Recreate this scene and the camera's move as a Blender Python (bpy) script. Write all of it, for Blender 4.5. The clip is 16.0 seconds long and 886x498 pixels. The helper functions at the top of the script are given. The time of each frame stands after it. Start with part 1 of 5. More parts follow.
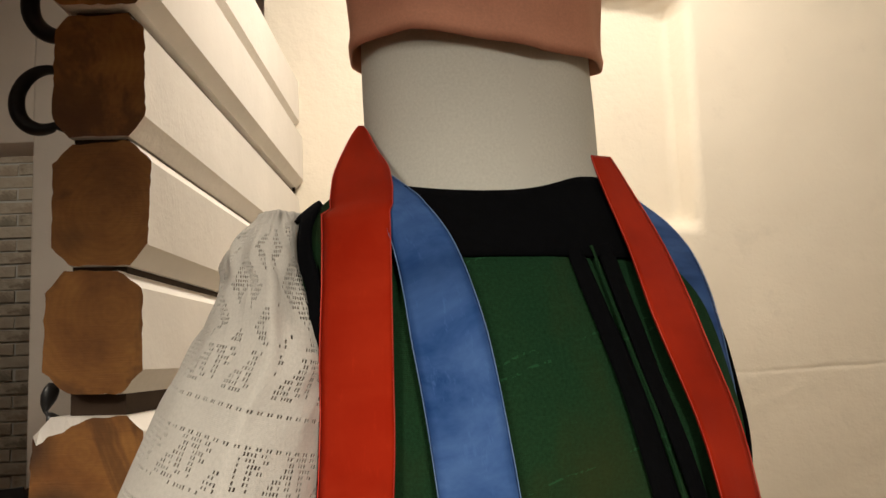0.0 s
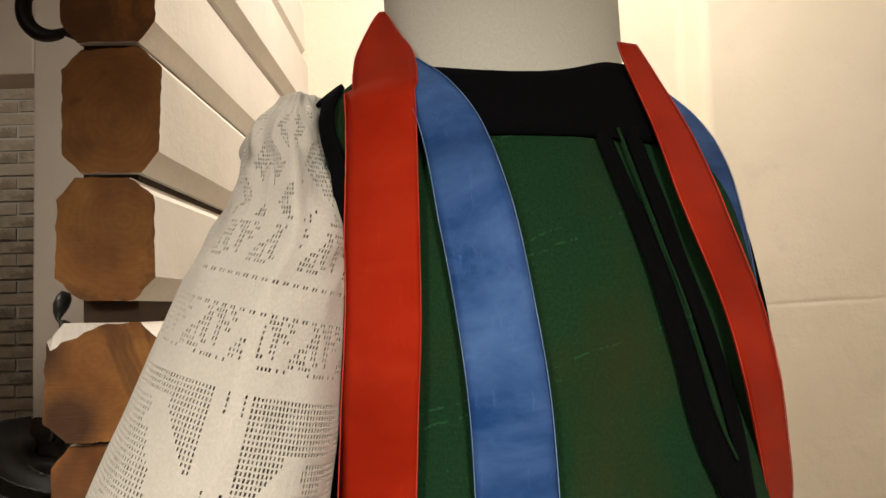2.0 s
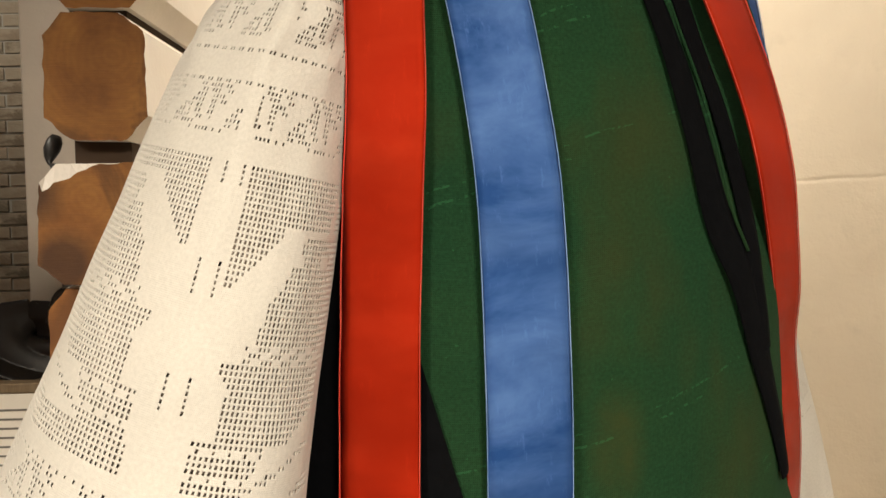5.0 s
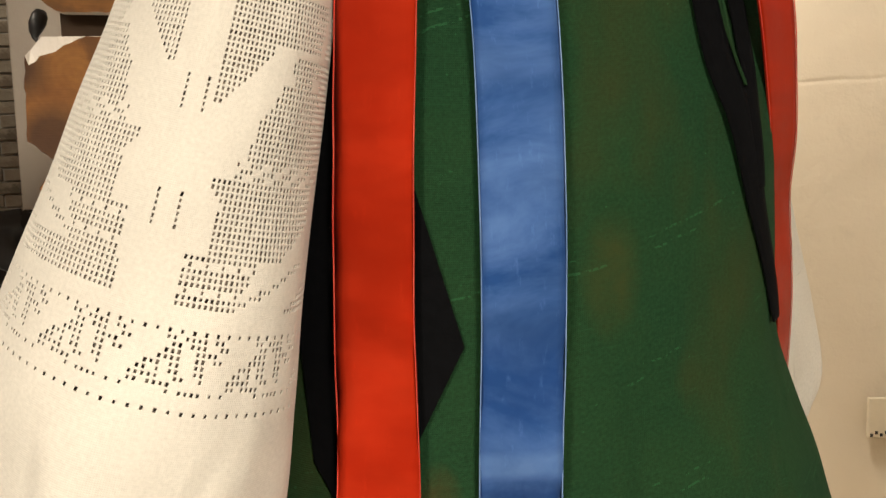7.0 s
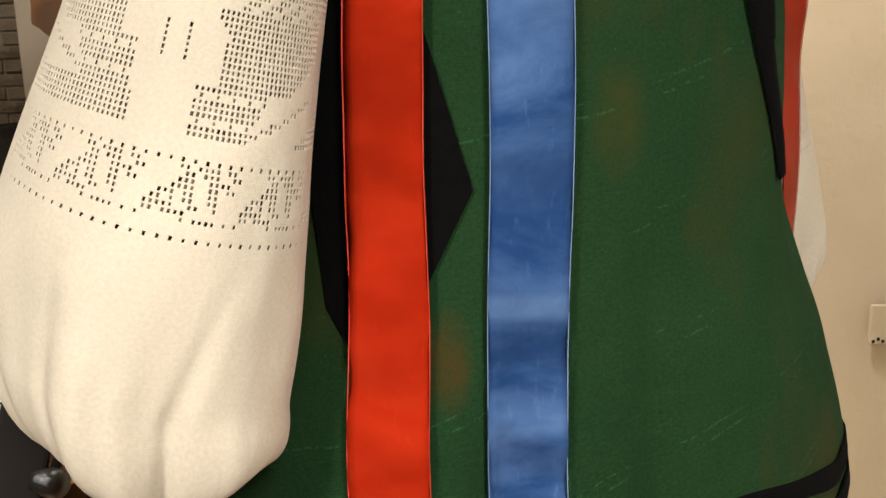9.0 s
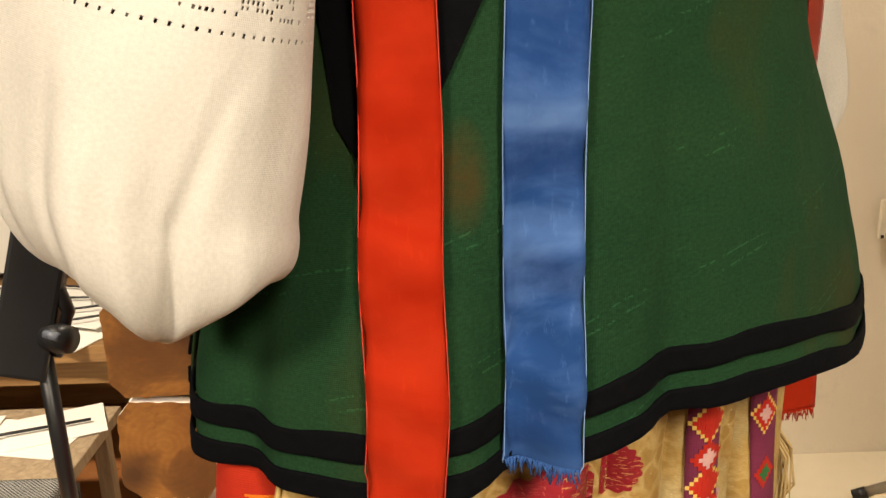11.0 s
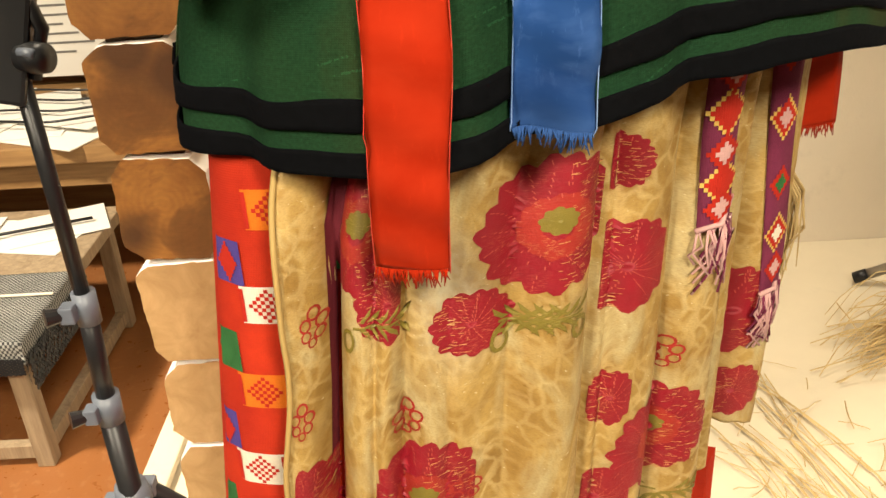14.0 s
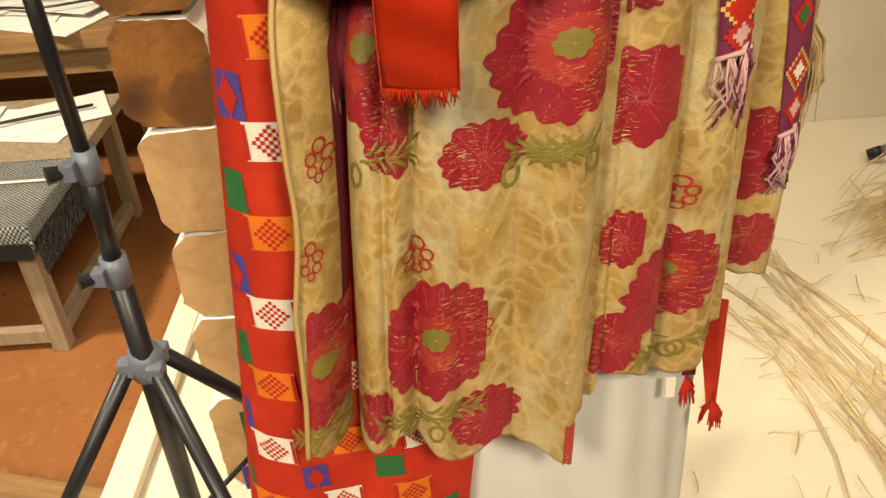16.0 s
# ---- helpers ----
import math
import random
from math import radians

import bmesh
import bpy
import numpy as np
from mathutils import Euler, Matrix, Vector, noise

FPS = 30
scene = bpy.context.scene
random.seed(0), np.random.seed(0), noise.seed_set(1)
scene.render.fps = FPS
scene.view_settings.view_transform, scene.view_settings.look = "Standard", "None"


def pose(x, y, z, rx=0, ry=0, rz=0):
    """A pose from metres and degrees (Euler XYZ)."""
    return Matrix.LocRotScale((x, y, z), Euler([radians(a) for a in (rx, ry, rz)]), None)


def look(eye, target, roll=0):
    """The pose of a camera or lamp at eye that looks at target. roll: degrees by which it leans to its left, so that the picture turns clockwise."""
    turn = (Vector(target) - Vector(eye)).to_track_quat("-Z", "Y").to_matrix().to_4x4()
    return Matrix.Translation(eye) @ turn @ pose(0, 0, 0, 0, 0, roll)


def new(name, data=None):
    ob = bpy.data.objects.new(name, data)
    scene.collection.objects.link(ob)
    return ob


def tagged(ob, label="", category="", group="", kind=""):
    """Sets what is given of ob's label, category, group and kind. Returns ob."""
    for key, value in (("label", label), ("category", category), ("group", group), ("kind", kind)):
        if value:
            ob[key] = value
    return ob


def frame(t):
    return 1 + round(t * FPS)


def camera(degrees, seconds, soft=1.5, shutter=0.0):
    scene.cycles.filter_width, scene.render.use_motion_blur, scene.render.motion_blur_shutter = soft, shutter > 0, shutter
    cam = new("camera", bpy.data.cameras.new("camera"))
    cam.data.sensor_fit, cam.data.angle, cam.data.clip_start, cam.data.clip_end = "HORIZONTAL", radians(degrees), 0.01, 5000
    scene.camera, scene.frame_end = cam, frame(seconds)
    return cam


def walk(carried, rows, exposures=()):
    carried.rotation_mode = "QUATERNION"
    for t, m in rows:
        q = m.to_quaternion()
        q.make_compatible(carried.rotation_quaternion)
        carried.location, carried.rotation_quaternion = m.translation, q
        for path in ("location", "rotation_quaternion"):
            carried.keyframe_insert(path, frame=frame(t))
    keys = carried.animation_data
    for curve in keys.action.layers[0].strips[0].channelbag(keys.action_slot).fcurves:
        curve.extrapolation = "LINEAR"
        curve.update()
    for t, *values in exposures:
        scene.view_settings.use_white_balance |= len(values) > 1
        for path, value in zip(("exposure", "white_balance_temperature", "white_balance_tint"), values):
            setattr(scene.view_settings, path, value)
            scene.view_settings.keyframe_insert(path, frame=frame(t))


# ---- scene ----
import functools

cam = camera(53.2, 16.0)
METRES, EYE, TILT, LEAN, TURN = 0.46, 1.52, 7.0, 2.0, 0.0
ROWS = [
    (0.0, 0.0, 0.0, 0.0, 0.0, 0.0, -0.0),
    (0.5, -0.0082, 0.0052, -0.0195, 0.07, -0.49, -0.31),
    (1.0, -0.0173, 0.0098, -0.0428, 0.23, -1.52, -0.2),
    (1.5, -0.022, -0.0002, -0.0642, -0.02, -1.92, -0.6),
    (2.0, -0.0347, 0.0092, -0.0968, -0.03, -3.27, -0.53),
    (2.5, -0.0363, 0.0222, -0.1263, -0.13, -4.19, -0.48),
    (3.0, -0.0348, 0.0297, -0.1564, -0.23, -5.15, -0.56),
    (5.5, -0.0466, 0.0304, -0.2905, -0.43, -10.61, -0.79),
    (6.0, -0.0445, 0.027, -0.324, -0.79, -12.01, -0.8),
    (6.5, -0.0451, 0.0221, -0.3471, -0.65, -12.83, -0.78),
    (7.0, -0.0443, 0.0175, -0.3763, -0.74, -14.02, -0.72),
    (7.5, -0.0402, 0.0105, -0.4043, -1.04, -14.88, -1.16),
    (8.0, -0.0406, 0.0023, -0.4303, -0.58, -16.35, -0.8),
    (8.5, -0.0423, -0.0145, -0.4453, -0.4, -17.16, -0.79),
    (9.0, -0.0471, -0.0224, -0.4705, -0.38, -18.72, -0.56),
    (11.5, -0.0572, -0.0354, -0.6513, -0.38, -25.19, 0.15),
    (12.0, -0.0465, -0.03, -0.6898, -0.86, -27.07, 0.54),
    (12.5, -0.0439, -0.0336, -0.7301, -0.86, -28.72, 0.51),
    (13.0, -0.0485, -0.0439, -0.77, -0.6, -30.71, 0.64),
    (13.5, -0.0562, -0.0497, -0.8067, -0.68, -32.52, 1.1),
    (14.0, -0.0612, -0.0627, -0.8464, -0.81, -34.4, 1.04),
    (14.5, -0.0601, -0.0698, -0.8733, -1.02, -36.01, 1.27),
    (15.0, -0.0592, -0.0761, -0.9119, -1.16, -38.18, 1.56),
    (15.5, -0.0651, -0.0847, -0.9363, -1.01, -39.48, 1.62),
    (16.0, -0.0688, -0.093, -0.9565, -0.98, -40.61, 2.0),
]
EXPOSURE = ((0.0, -0.36, 6150, 9), (2.5, -0.05, 6200, 9), (5.5, 0.25, 6400, 8), (9.0, 0.24, 6450, 8), (11.5, 0.38, 6800, 9), (12.5, 0.52, 7000, 8), (13.5, 0.62, 7000, 6), (14.5, 0.44, 6250, 5), (16.0, 0.20, 6600, 4))
walk(cam, [(t, pose(0, 0, EYE, TILT, LEAN, TURN) @ pose(METRES * x, METRES * y, METRES * z, 90 + pitch, roll, yaw)) for t, x, y, z, yaw, pitch, roll in ROWS], EXPOSURE)

# ---- world and light ----
world = bpy.data.worlds.new("world")
world.use_nodes = True
scene.world = world
world.node_tree.nodes["Background"].inputs[0].default_value = (1.0, 0.82, 0.62, 1)
world.node_tree.nodes["Background"].inputs[1].default_value = 0.03


def area_lamp(name, eye, target, power, size, colour):
    data = bpy.data.lights.new(name, "AREA")
    data.energy, data.size, data.color, data.shape = power, size, colour, "DISK"
    ob = new(name, data)
    ob.matrix_world = look(eye, target)
    return ob


WARM = (1.0, 0.87, 0.70)
def spot_lamp(name, eye, target, power, cone, soft, colour):
    data = bpy.data.lights.new(name, "SPOT")
    data.energy, data.spot_size, data.spot_blend, data.shadow_soft_size, data.color = power, radians(cone), 1.0, soft, colour
    ob = new(name, data)
    ob.matrix_world = look(eye, target)
    return ob


spot_lamp("gallery_spot_front", (0.85, -1.75, 2.75), (-0.05, 0.75, 0.50), 390, 46, 0.30, WARM)
# Unseen second front spot, added to soften the sleeve's shadow on the vest.
spot_lamp("fill_front_left", (-1.35, -1.65, 2.6), (-0.10, 0.75, 0.50), 300, 47, 0.30, WARM)
area_lamp("gallery_spot_wall", (0.15, 1.30, 2.85), (0.55, 2.0, 1.2), 31, 0.35, WARM)
# Unseen fill lamps, added to brighten the right side, bench area and far bricks.
area_lamp("fill_side", (1.9, 0.7, 2.7), (0.95, 1.9, 0.2), 2.0, 0.35, WARM)
spot_lamp("fill_left", (-1.7, 0.5, 2.75), (-1.0, 1.65, 0.0), 500, 66, 0.12, WARM)
area_lamp("fill_far_room", (-2.3, 3.9, 2.8), (-2.3, 4.9, 1.2), 7, 0.4, WARM)


# ---- materials ----
def nodes_of(name, rough=0.8, metal=0.0, spec=0.3):
    m = bpy.data.materials.new(name)
    m.use_nodes = True
    t = m.node_tree
    p = t.nodes["Principled BSDF"]
    p.inputs["Roughness"].default_value = rough
    p.inputs["Metallic"].default_value = metal
    p.inputs["Specular IOR Level"].default_value = spec
    return m, t, p


def node(t, kind, **inputs):
    n = t.nodes.new(kind)
    for k, v in inputs.items():
        n.inputs[k.replace("_", " ")].default_value = v
    return n


def ramp(t, source, stops):
    n = t.nodes.new("ShaderNodeValToRGB")
    while len(n.color_ramp.elements) < len(stops):
        n.color_ramp.elements.new(0.5)
    for e, (p, c) in zip(n.color_ramp.elements, stops):
        e.position, e.color = p, (*c, 1) if len(c) == 3 else c
    t.links.new(source, n.inputs[0])
    return n.outputs[0]


def mix(t, fac, a, b, kind="MIX"):
    n = t.nodes.new("ShaderNodeMix")
    n.data_type, n.blend_type = "RGBA", kind
    for sock, v in ((n.inputs[0], fac), (n.inputs[6], a), (n.inputs[7], b)):
        if isinstance(v, bpy.types.NodeSocket):
            t.links.new(v, sock)
        else:
            sock.default_value = v if isinstance(v, float) else (*v, 1)
    return n.outputs[2]


def coords(t, kind="Object", scale=(1, 1, 1), turn=0.0):
    c = t.nodes.new("ShaderNodeTexCoord")
    m = t.nodes.new("ShaderNodeMapping")
    m.inputs["Rotation"].default_value = (0, 0, turn)
    m.inputs["Scale"].default_value = scale
    t.links.new(c.outputs[kind], m.inputs[0])
    return m.outputs[0]


def noise_of(t, vec, scale, detail=4.0, rough=0.6, distort=0.0):
    n = node(t, "ShaderNodeTexNoise", Scale=scale, Detail=detail, Roughness=rough, Distortion=distort)
    t.links.new(vec, n.inputs["Vector"])
    return n.outputs["Fac"]


def wave_of(t, vec, scale, direction="X", distort=0.0):
    n = node(t, "ShaderNodeTexWave", Scale=scale, Distortion=distort)
    n.bands_direction = direction
    t.links.new(vec, n.inputs["Vector"])
    return n.outputs["Fac"]


def bump(t, p, height, strength=0.3, distance=0.001):
    n = node(t, "ShaderNodeBump", Strength=strength, Distance=distance)
    t.links.new(height, n.inputs["Height"])
    if p.inputs["Normal"].is_linked:
        t.links.new(p.inputs["Normal"].links[0].from_socket, n.inputs["Normal"])
    t.links.new(n.outputs[0], p.inputs["Normal"])


def lighter(c, k):
    return tuple(min(1.0, v * k) for v in c)


def stitch_rows(t):
    """Broken, slanting double rows of old stitches left in the cloth."""
    def calc(op, *args):
        n = t.nodes.new("ShaderNodeMath")
        n.operation = op
        for k, a in enumerate(args):
            if isinstance(a, (int, float)):
                n.inputs[k].default_value = a
            else:
                t.links.new(a, n.inputs[k])
        return n.outputs[0]

    ob = coords(t, "Object")
    sep = t.nodes.new("ShaderNodeSeparateXYZ")
    t.links.new(ob, sep.inputs[0])
    drift = noise_of(t, ob, 12.0, 2.0)
    h = calc("ADD", calc("SUBTRACT", sep.outputs[2], calc("MULTIPLY", sep.outputs[0], 0.30)), calc("MULTIPLY", drift, 0.02))
    f = calc("FRACT", calc("DIVIDE", calc("ADD", h, 5.0), 0.079))
    rows = calc("MAXIMUM", calc("COMPARE", f, 0.35, 0.011), calc("COMPARE", f, 0.46, 0.009))
    gaps = calc("GREATER_THAN", noise_of(t, coords(t, "Object", (1, 1, 1.6)), 17.0, 2.0), 0.53)
    dots = calc("GREATER_THAN", noise_of(t, ob, 330.0, 1.0), 0.50)
    return calc("MULTIPLY", calc("MULTIPLY", rows, gaps), calc("MULTIPLY", dots, 0.38))


def cloth(name, colour, rough=0.85, weave=900.0, vary=0.25, blotch=14.0, sheen=0.2, second=None, bumpy=0.4, spec=0.2, creases=0.0, slub=None):
    """Woven cloth: thread relief on the cloth's own coordinates, blotches at a larger scale."""
    m, t, p = nodes_of(name, rough, 0.0, spec)
    uv = coords(t, "UV")
    ob = coords(t, "Object")
    big = noise_of(t, ob, blotch, 5.0, 0.6)
    fine = noise_of(t, uv, 420.0, 3.0, 0.7)
    c = mix(t, ramp(t, big, [(0.35, (0, 0, 0)), (0.68, (1, 1, 1))]), lighter(colour, 1 - vary), second or lighter(colour, 1 + vary))
    c = mix(t, 0.55 if slub else 0.35, c, mix(t, ramp(t, fine, [(0.3, (0, 0, 0)), (0.7, (1, 1, 1))]) if slub else fine, lighter(colour, 0.45), lighter(colour, 1.55)))
    if slub:
        lines = noise_of(t, coords(t, "UV", (0.08, 1.0, 1), 0.14), 300.0, 4.0, 0.75)
        c = mix(t, ramp(t, lines, [(0.58, (0, 0, 0)), (0.76, (0.35, 0.35, 0.35))]), c, lighter(colour, 2.0))
        speck = noise_of(t, uv, 260.0, 2.0, 0.8)
        c = mix(t, ramp(t, speck, [(0.70, (0, 0, 0)), (0.76, (0.5, 0.5, 0.5))]), c, lighter(colour, 3.2))
        stain = noise_of(t, coords(t, "Object", (1, 1, 0.45)), 7.0, 4.0, 0.55)
        c = mix(t, ramp(t, stain, [(0.52, (0, 0, 0)), (0.72, (0.8, 0.8, 0.8))]), c, slub)
        for (x, y, z), (w, h), tone in (((-0.026, 0.51, 1.135), (0.016, 0.036), (0.050, 0.030, 0.008)), ((0.073, 0.517, 1.273), (0.020, 0.042), (0.030, 0.040, 0.012))):
            c = stain_or_shade_at(t, c, (x, y, z), (w, 0, h), tone, 0.85)
        bump(t, p, lines, 0.25, 0.001)
        seams = stitch_rows(t)
        c = mix(t, seams, c, lighter(colour, 3.0))
        bump(t, p, seams, 0.5, 0.001)
    t.links.new(c, p.inputs["Base Color"])
    p.inputs["Sheen Weight"].default_value = sheen
    p.inputs["Sheen Roughness"].default_value = 0.4
    p.inputs["Sheen Tint"].default_value = (*lighter(colour, 2.0), 1)
    wx, wy = wave_of(t, uv, weave / 6.2832 * 1.0, "X"), wave_of(t, uv, weave / 6.2832 * 1.0, "Y")
    n = t.nodes.new("ShaderNodeMath")
    n.operation = "MULTIPLY"
    t.links.new(wx, n.inputs[0]), t.links.new(wy, n.inputs[1])
    bump(t, p, n.outputs[0], bumpy, 0.0004)
    if creases:
        bump(t, p, noise_of(t, coords(t, "UV", (1.0, 0.6, 1)), 26.0, 3.0, 0.55, 0.6), creases, 0.004)
    return m


def stain_or_shade_at(t, c, place, size, tone, amount):
    """A soft-edged stain or painted shade band on the cloth, broken up by fine noise; a size of 0 reaches right across.
    """
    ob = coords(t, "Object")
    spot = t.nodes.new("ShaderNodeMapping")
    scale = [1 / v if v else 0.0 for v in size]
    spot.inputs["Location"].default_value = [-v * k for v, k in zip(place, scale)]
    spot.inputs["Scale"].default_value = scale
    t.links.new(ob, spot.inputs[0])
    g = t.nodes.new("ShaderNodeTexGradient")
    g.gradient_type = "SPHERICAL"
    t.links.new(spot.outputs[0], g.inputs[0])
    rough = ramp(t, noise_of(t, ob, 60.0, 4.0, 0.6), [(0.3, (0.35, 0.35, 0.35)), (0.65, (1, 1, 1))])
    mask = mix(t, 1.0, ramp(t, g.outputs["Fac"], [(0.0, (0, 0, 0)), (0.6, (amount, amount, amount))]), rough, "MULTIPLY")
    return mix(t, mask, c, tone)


def satin(name, colour, pale, shade_bands=()):
    m, t, p = nodes_of(name, 0.5, 0.0, 0.26)
    uv = coords(t, "UV")
    big = noise_of(t, coords(t, "UV", (0.6, 1, 1)), 22.0, 5.0, 0.62, 0.4)
    c = mix(t, ramp(t, big, [(0.38, (0, 0, 0)), (0.7, (1, 1, 1))]), colour, pale)
    scr = noise_of(t, coords(t, "UV", (1.0, 0.25, 1)), 190.0, 4.0, 0.75)
    c = mix(t, ramp(t, scr, [(0.58, (0, 0, 0)), (0.75, (0.5, 0.5, 0.5))]), c, lighter(pale, 1.25))
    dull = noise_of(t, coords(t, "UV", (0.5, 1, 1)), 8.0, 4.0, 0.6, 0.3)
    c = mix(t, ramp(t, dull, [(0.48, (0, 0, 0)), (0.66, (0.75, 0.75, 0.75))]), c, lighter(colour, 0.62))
    for place, size, tone, amount in shade_bands:
        c = stain_or_shade_at(t, c, place, size, tone, amount)
    t.links.new(c, p.inputs["Base Color"])
    t.links.new(ramp(t, big, [(0.3, (0.40, 0.40, 0.40)), (0.7, (0.58, 0.58, 0.58))]), p.inputs["Roughness"])
    p.inputs["Specular Tint"].default_value = (*lighter(pale, 2.2), 1)
    bump(t, p, noise_of(t, uv, 34.0, 3.0, 0.5), 0.25, 0.002)
    return m


def velvet(name):
    m, t, p = nodes_of(name, 0.95, 0.0, 0.04)
    n = noise_of(t, coords(t, "Object"), 180.0, 4.0)
    t.links.new(mix(t, n, (0.0016, 0.0017, 0.0019), (0.0044, 0.0047, 0.0058)), p.inputs["Base Color"])
    p.inputs["Sheen Weight"].default_value = 0.02
    p.inputs["Sheen Tint"].default_value = (0.12, 0.14, 0.22, 1)
    bump(t, p, n, 0.5, 0.001)
    return m


def brocade_material():
    m, t, p = nodes_of("gold_brocade", 0.55, 0.0, 0.4)
    uv = coords(t, "UV")
    v = t.nodes.new("ShaderNodeTexVoronoi")
    v.feature = "DISTANCE_TO_EDGE"
    v.inputs["Scale"].default_value = 58.0
    warp = t.nodes.new("ShaderNodeMix")
    warp.data_type = "RGBA"
    warp.inputs[0].default_value = 0.03
    nz = t.nodes.new("ShaderNodeTexNoise")
    nz.inputs["Scale"].default_value = 26.0
    t.links.new(uv, nz.inputs["Vector"])
    t.links.new(uv, warp.inputs[6]), t.links.new(nz.outputs["Color"], warp.inputs[7])
    t.links.new(warp.outputs[2], v.inputs["Vector"])
    lines = ramp(t, v.outputs["Distance"], [(0.05, (1, 1, 1)), (0.17, (0, 0, 0))])
    patchy = noise_of(t, uv, 11.0, 3.0)
    lines = mix(t, ramp(t, patchy, [(0.34, (0.06, 0.06, 0.06)), (0.60, (0.5, 0.5, 0.5))]), (0, 0, 0), lines)
    big = noise_of(t, uv, 17.0, 5.0, 0.65)
    base = mix(t, ramp(t, big, [(0.34, (0, 0, 0)), (0.66, (1, 1, 1))]), (0.26, 0.14, 0.030), (0.46, 0.30, 0.088))
    c = mix(t, lines, base, (0.62, 0.46, 0.20))
    worn = noise_of(t, coords(t, "UV", (1.0, 0.5, 1)), 21.0, 4.0, 0.6, 0.5)
    c = mix(t, ramp(t, worn, [(0.50, (0, 0, 0)), (0.66, (0.8, 0.8, 0.8))]), c, (0.50, 0.41, 0.21))
    thread = noise_of(t, coords(t, "UV", (0.5, 1.0, 1)), 800.0, 2.0, 0.5)
    c = mix(t, ramp(t, thread, [(0.38, (0.22, 0.22, 0.22)), (0.55, (0, 0, 0))]), c, (0.20, 0.115, 0.035))
    fleck = noise_of(t, coords(t, "UV", (0.6, 1.0, 1)), 300.0, 2.0, 0.7)
    c = mix(t, ramp(t, fleck, [(0.68, (0, 0, 0)), (0.74, (0.6, 0.6, 0.6))]), c, (0.82, 0.73, 0.50))
    c = stain_or_shade_at(t, c, (-0.066, 0.55, 0.850), (0.012, 0, 0.034), (0.035, 0.030, 0.022), 0.85)
    c = stain_or_shade_at(t, c, (-0.046, 0.55, 0.815), (0.034, 0, 0.070), (0.44, 0.40, 0.29), 0.75)
    t.links.new(c, p.inputs["Base Color"])
    glit = noise_of(t, coords(t, "UV", (0.5, 1.0, 1)), 620.0, 2.0, 0.8)
    t.links.new(ramp(t, glit, [(0.57, (0, 0, 0)), (0.68, (0.9, 0.9, 0.9))]), p.inputs["Metallic"])
    t.links.new(ramp(t, glit, [(0.5, (0.62, 0.62, 0.62)), (0.72, (0.3, 0.3, 0.3))]), p.inputs["Roughness"])
    bump(t, p, thread, 0.3, 0.0006)
    bump(t, p, lines, 0.3, 0.0008)
    bump(t, p, noise_of(t, uv, 60.0, 3.0), 0.3, 0.002)
    return m


def thread_material(name, colour, pale, stripes=260.0):
    """Raised embroidery: satin stitches with the ground showing between them."""
    m, t, p = nodes_of(name, 0.5, 0.0, 0.4)
    uv = coords(t, "UV")
    n = noise_of(t, coords(t, "UV", (0.22, 1, 1)), stripes * 4.2, 3.0, 0.7)
    big = noise_of(t, coords(t, "Object"), 45.0, 3.0)
    c = mix(t, big, lighter(colour, 0.72), lighter(colour, 1.25))
    thin = noise_of(t, coords(t, "Object"), 30.0, 2.0, 0.5)
    worn = mix(t, ramp(t, thin, [(0.50, (0.06, 0.06, 0.06)), (0.66, (0.9, 0.9, 0.9))]), (0, 0, 0), ramp(t, n, [(0.53, (0, 0, 0)), (0.60, (0.75, 0.75, 0.75))]))
    c = mix(t, worn, c, pale)
    t.links.new(c, p.inputs["Base Color"])
    bump(t, p, n, 0.6, 0.0008)
    return m


def plaster(name, colour, blotch=1.6, strength=0.25):
    m, t, p = nodes_of(name, 0.9, 0.0, 0.2)
    ob = coords(t, "Object")
    big = noise_of(t, ob, blotch, 5.0, 0.6)
    mid = noise_of(t, ob, 11.0, 5.0, 0.65)
    c = mix(t, ramp(t, big, [(0.35, (0, 0, 0)), (0.7, (1, 1, 1))]), lighter(colour, 0.9), colour)
    c = mix(t, ramp(t, mid, [(0.62, (0, 0, 0)), (0.78, (0.6, 0.6, 0.6))]), c, lighter(colour, 0.82))
    t.links.new(c, p.inputs["Base Color"])
    bump(t, p, noise_of(t, ob, 5.0, 6.0, 0.6), strength, 0.03)
    bump(t, p, noise_of(t, ob, 160.0, 3.0), 0.15, 0.001)
    return m


